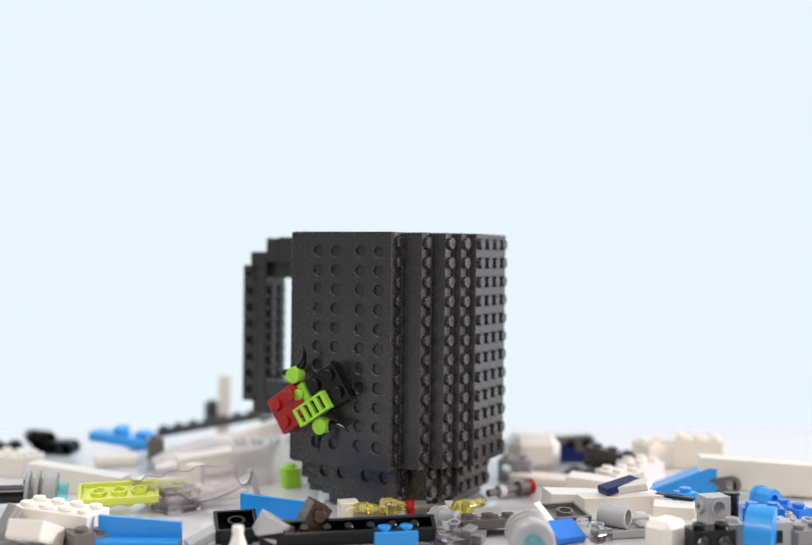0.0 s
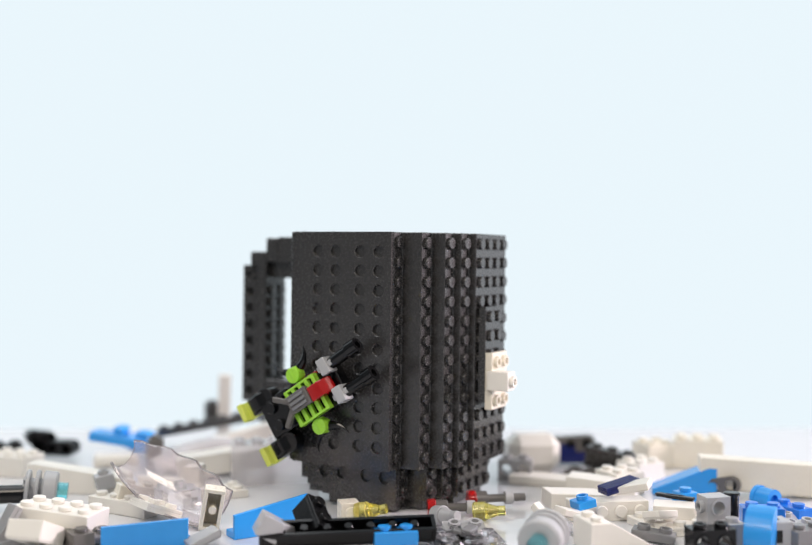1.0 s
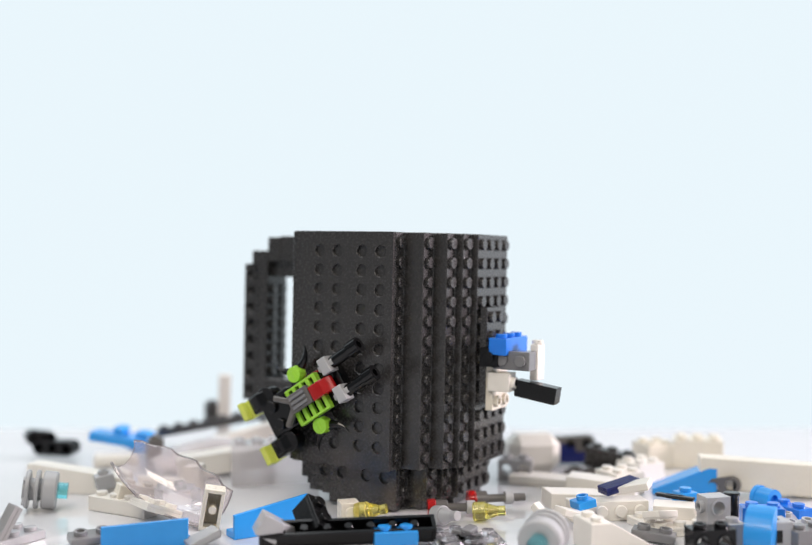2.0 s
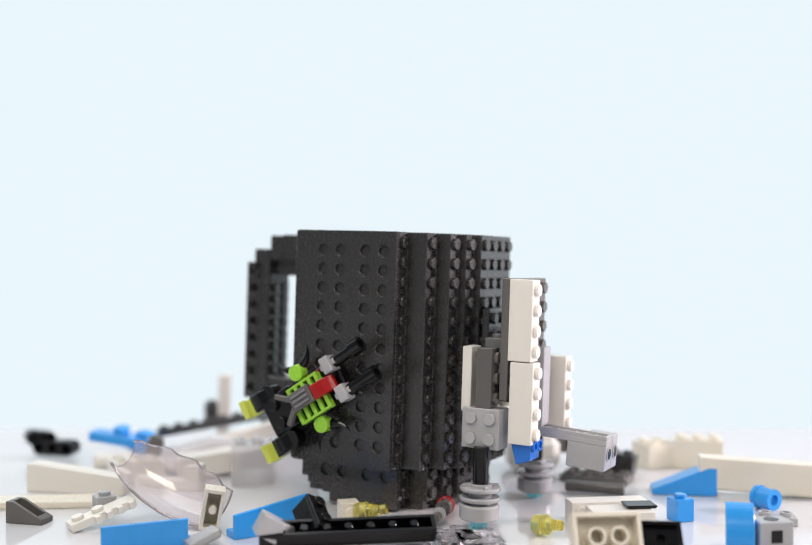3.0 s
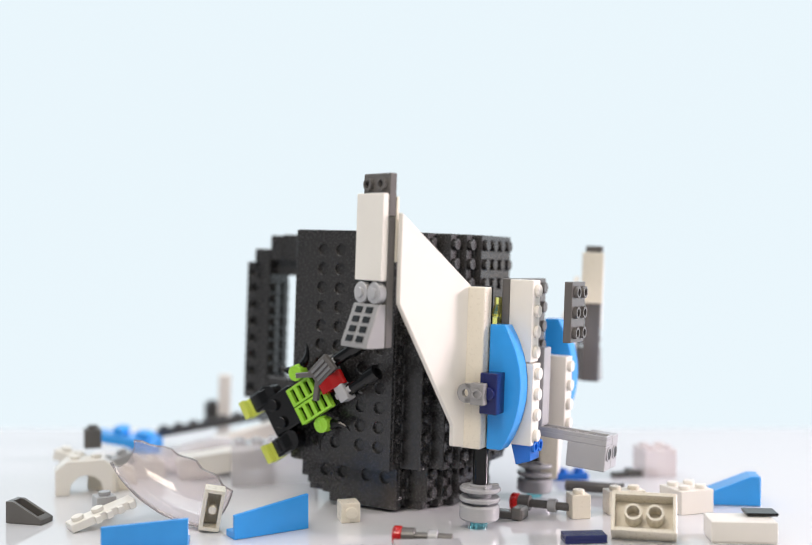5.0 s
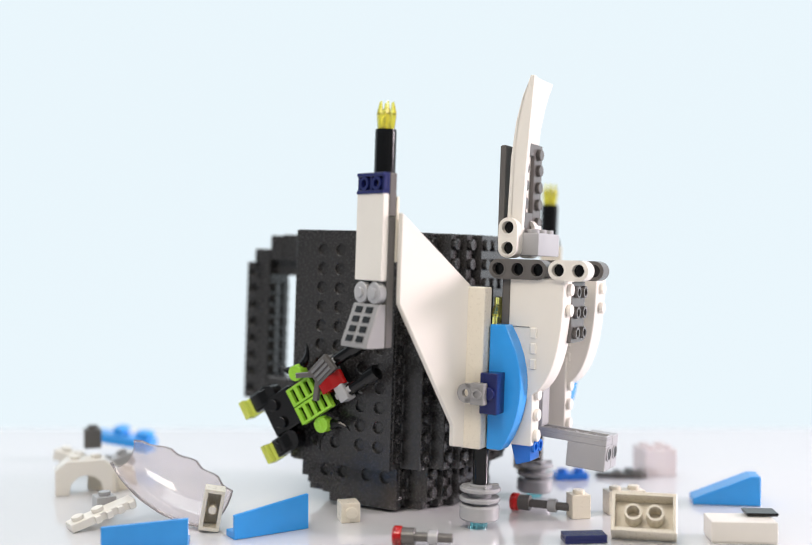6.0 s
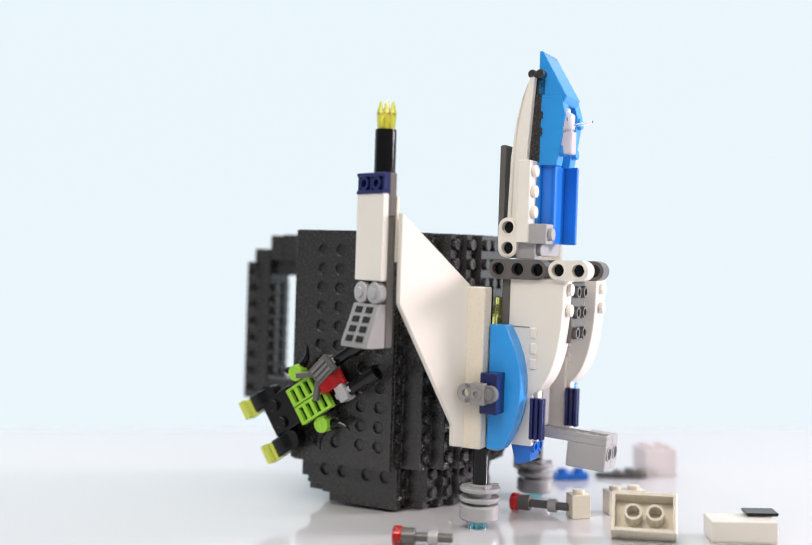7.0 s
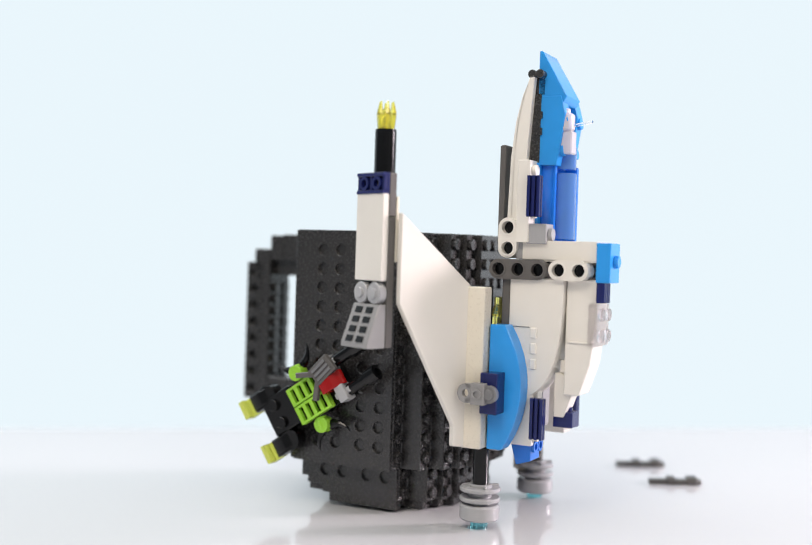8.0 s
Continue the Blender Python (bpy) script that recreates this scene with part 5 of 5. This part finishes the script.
heap(tile("white_step_plate", 16, 12, 8, WHITE, "white smooth plate under black strips"), 106, -42, (0, 0, -15), 0, 2.3)
heap(brick("steel_corner_brick", 2, 1, 7, STEEL, "grey stud brick at the heap's end"), 146, -74, (0, 0, 25), 0, 2.6)
heap(brick("royal_corner_brick", 1, 2, 5, DEEP, "royal blue brick behind ring plates"), 156, -32, (0, 0, 25), 0, 2.4)
heap(brick("clear_small_brick", 1, 2, 5, CLEAR, "clear stud brick by the wheel", "clear plates"), 69, -63, (0, 0, 35), 0, 2.0)
heap(cone_lamp("grey_cone", GREY, "light grey cone piece before the mug"), 15, -48, (80, 0, 40), 0, 2.4)
heap(shape("steel_clip", "grey clip piece before the mug", "clip", STEEL, (0, 0, 0, 12, 4, 3, 0.3), (4, -2, 0, 8, 6, 5, 0.4)), 23, -69, (0, 10, -25), 0, 2.4)
# dark blurred pieces behind the mug
heap(beam("dark_far_beam", 6, DARKB, "slate grey beam far behind the mug", "far beams"), 72, 75, (0, -6, -14), 0, 3.65, z=4)
heap(brick("navy_far_brick", 3, 2, 8, NAVY, "navy brick far behind the mug"), 86, 76, (0, 0, 10), 0, 2.5, z=2)
heap(shape("white_far_dome", "white rounded piece far behind the mug", "toy brick", WHITE, (0, 0, 0, 26, 18, 19, 5)), 62, 58, (0, 0, 10), 0, 3.6)
heap(hole_brick("grey_far_brick", GREY, "light grey brick with holes far behind the mug", "hole bricks"), 52, 41, (0, 0, -10), 0, 2.5)
heap(brick("dark_far_brick", 3, 1, 9.6, DARK, "dark grey stud brick far behind the mug"), 99, 49, (0, 8, -30), 0, 3.65, z=1)
heap(brick("grey_far_plate", 4, 2, 3.2, DARKB, "slate grey plate far behind the mug"), 90, 37, (0, 0, -25), 0, 3.5)
heap(tile("white_far_plate", 30, 14, 4, WHITE, "white plate far behind the mug"), 64, 30, (0, 0, -25), 0, 2.5)
heap(brick("white_far_brick", 2, 2, 9.6, WHITE, "white brick behind the dark beams"), 110, 35, (0, 0, 30), 0, 2.5)
heap(axle("dark_far_bar", 2.5, 26, DARKB, "slate grey bar lying behind the ship"), 84, 9, (90, 0, 70), 2.8, 5.3)
# later on the right
heap(brick("cream_open_plate", 3, 2, 8, CREAM, "cream slope brick lying open side to view", under=True), 69, -93, (-112, 0, 5), 2.4, 7.4, then=((3.7, 92, -92, (-112, 0, -6), 0), (5.0, 89, -64, (-128, 0, -14), 0)))
heap(brick("black_open_plate", 2, 2, 3.2, BLACK, "black plate lying open side up", under=True), 88, -92, (-140, 0, -6), 2.4, 4.95, then=((3.7, 108, -90, (-150, 0, -10), 0),))
heap(slope("blue_heap_slope", 2, 2, 9, DEEP, "royal blue slope lying before the leg"), 48, -76, (0, 0, 30), 3.35, 3.62)
heap(tile("white_box_piece", 24, 14, 8, WHITE, "white smooth box piece with black marks"), 83, -50, (0, 0, 5), 2.4, 7.62, then=((3.7, 123, -52, (0, 0, -3), 0), (5.0, 125, -64, (0, 0, -4), 0)))
heap(tile("black_mark_tile", 12, 9, 1.2, BLACK, "thin black tile on the white box piece"), 91, -47, (0, 0, 5), 2.4, 7.62, z=8.2, then=((3.7, 130, -47, (0, 0, -3), 8.2), (5.0, 134, -59, (0, 0, -4), 8.2)))
heap(cone_lamp("late_yellow_cone", AMBER, "clear yellow cone piece in the white bricks", "yellow cones"), 83, -40, (80, 0, 60), 3.7, 5.0)
heap(cone_lamp("late_yellow_cone", AMBER, "clear yellow cone piece at the near edge", "yellow cones"), 50, -92, (0, 0, 0), 3.7, 5.0)
heap(brick("white_late_brick", 2, 2, 9.6, WHITE, "white stud brick behind the cream plate", "late white bricks"), 117, -19, (0, 0, 20), 3.7, 5.1)
heap(brick("cream_late_brick", 1, 1, 9.6, CREAM, "cream stud brick behind the red-capped bar", "late white bricks"), 70, -31, (0, 0, 10), 5.0, 7.6)
heap(brick("cream_late_plate", 2, 1, 9.6, CREAM, "cream brick behind the open slope", "late white bricks"), 90, -24, (0, 0, 10), 5.0, 7.05)
heap(lightsword("late_red_bar", "slate grey bar with a clear red cap on the table"), 55, -24, (90, 0, 65), 5.0, 7.1)
heap(lightsword("late_red_bar", "slate grey bar with a clear red cap at the near edge", 14), 6, -74, (90, 0, 80), 5.0, 7.2)
heap(shape("dark_loose_clip", "slate grey clip piece lying by the leg", "clip", DARKB, (0, 0, 0, 13, 5, 3, 0.4), (9, -1.5, 0, 14, 6.5, 5, 0.8)), 42, -33, (0, 0, -28), 3.65, 5.1)
heap(grille("navy_loose_grille", NAVY, "navy ribbed grille tile lying on the table", "navy grilles"), 66, -67, (0, 0, 5), 5.0, 6.95)
heap(brick("rosy_far_block", 2, 2, 13, ROSY, "cream block far behind the ship", "rosy far blocks"), 121, 53, (0, 0, 10), 3.65, 7.2)
heap(shape("far_dark_bar", "slate grey beam lying far behind the ship", "bar", DARKB, (0, 0, 0, 24, 4, 2.2, 0.4), (8, -1, 0, 12, 5, 3.4, 0.5), (17, -1, 0, 22, 5, 3.6, 0.5), group="far dark bars"), 110, 49, (0, 0, 20), 3.65, 8.1, then=((7.2, 118, 71, (0, 0, -6), 0),))
heap(shape("far_dark_bar", "slate grey beam lying far behind the ship", "bar", DARKB, (0, 0, 0, 24, 4, 2.2, 0.4), (8, -1, 0, 12, 5, 3.4, 0.5), (17, -1, 0, 22, 5, 3.6, 0.5), group="far dark bars"), 103, 44, (0, 0, -8), 5.1, 8.1, then=((7.2, 125, 30, (0, 0, -8), 0),))
heap(brick("far_blue_plate", 2, 1, 3.2, DEEP, "royal blue small plate behind the leg", hollow=True), 78, 41, (0, 0, 8), 3.65, 7.95)
heap(hole_brick("mech_base", DARKB, "slate grey holed brick before the leg", "hole bricks"), -53, -77, (0, 0, 8), 6.15, 6.45)
# small pieces between the larger ones
heap(tile("small_white_tile", 16, 8, 3.2, WHITE, "white smooth tile tilted among the bricks", "small white tiles"), 66, -50, (0, 16, 24), 0.85, 2.3, z=2)
heap(tile("small_white_tile", 14, 7, 3.2, WHITE, "white smooth tile tilted among the bricks", "small white tiles"), 92, -32, (10, -14, -30), 0, 2.3, z=9)
heap(tile("small_white_tile", 12, 8, 3.2, WHITE, "white smooth tile tilted among the bricks", "small white tiles"), 97, -56, (-12, 8, 40), 0.85, 2.3, z=4)
heap(brick("small_blue_plate", 1, 1, 3.2, BLUE, "azure blue small plate among white bricks", hollow=True), 70, -42, (0, -10, 20), 0.85, 2.3, z=6)
heap(brick("small_dark_plate", 2, 1, 3.2, STEEL, "grey hollow-studded plate among white bricks", hollow=True), 92, -67, (0, 6, -20), 0.85, 2.3)
heap(brick("loose_pile_brick", 2, 1, 6, GREY, "light grey stud brick in the far pile", "pile bricks", hollow=True), -135, 30, (0, -14, 40), 3.6, 6.35, z=5)
heap(brick("loose_pile_brick", 2, 1, 5, WHITE, "white stud brick in the far pile", "pile bricks"), -159, 41, (0, 12, -25), 3.6, 6.35, z=6)
heap(brick("loose_pile_brick", 1, 1, 8, CREAM, "cream stud brick in the far pile", "pile bricks"), -128, 19, (14, 0, 20), 3.6, 6.35)
heap(brick("loose_heap_brick", 2, 1, 6, CREAM, "cream stud brick lying by the wheel", "loose heap bricks"), -113, -19, (0, 14, 30), 0.5, 2.3, z=2)
heap(brick("loose_heap_brick", 1, 1, 6, GREY, "light grey stud brick lying by the wheel", "loose heap bricks", hollow=True), -132, 2, (0, -10, 25), 0.5, 2.3, z=4)
heap(brick("loose_heap_brick", 2, 2, 3.2, WHITE, "white plate tilted in the heap", "loose heap bricks", under=True), -99, -42, (0, 22, 40), 0.5, 2.3, z=2)


# ---- movement ----
def placed(place, degrees):
    return lean(degrees) @ place[1] if isinstance(place, tuple) else place


def settle(ob, place):
    """Turns a stop into ("ship", pose) or a plain pose."""
    if not isinstance(place, tuple) or place[0] == "ship":
        return place
    return rest(ob, *place[1:]) if place[0] == "rest" else aside(ob, place[1])


def sway_at(t):
    for (t0, a), (t1, b) in zip(SWAY, SWAY[1:]):
        if t <= t1:
            return a + (b - a) * max(0.0, (t - t0) / (t1 - t0))
    return SWAY[-1][1]


def motions():
    """Each piece rests, and is then set at its next place within a moment, as in stop motion."""
    tick = 1.0 / FPS
    for ob, stops in PLANS:
        stops = [(t, settle(ob, place)) for t, place in stops]
        rows = []
        for k, (t, place) in enumerate(stops):
            end = stops[k + 1][0] if k + 1 < len(stops) else 8.0
            here = placed(place, sway_at(t))
            if rows:
                # a halfway turn keeps each step small
                before = rows[-1][1]
                if before.to_quaternion().rotation_difference(here.to_quaternion()).angle > 1.4:
                    mid = Matrix.LocRotScale(before.translation.lerp(here.translation, 0.5), before.to_quaternion().slerp(here.to_quaternion(), 0.5), None)
                    rows.append((t - tick, mid))
            rows.append((t, here))
            if isinstance(place, tuple):
                rows += [(s, placed(place, a)) for s, a in SWAY if t + 1.5 * tick < s < end - 4 * tick]
            stop = end - 2 * tick if k + 1 < len(stops) else 8.0
            for s in (t + tick, stop - tick, stop):
                if s > rows[-1][0] + tick / 2:
                    rows.append((s, placed(place, sway_at(s))))
        walk(ob, rows)


motions()
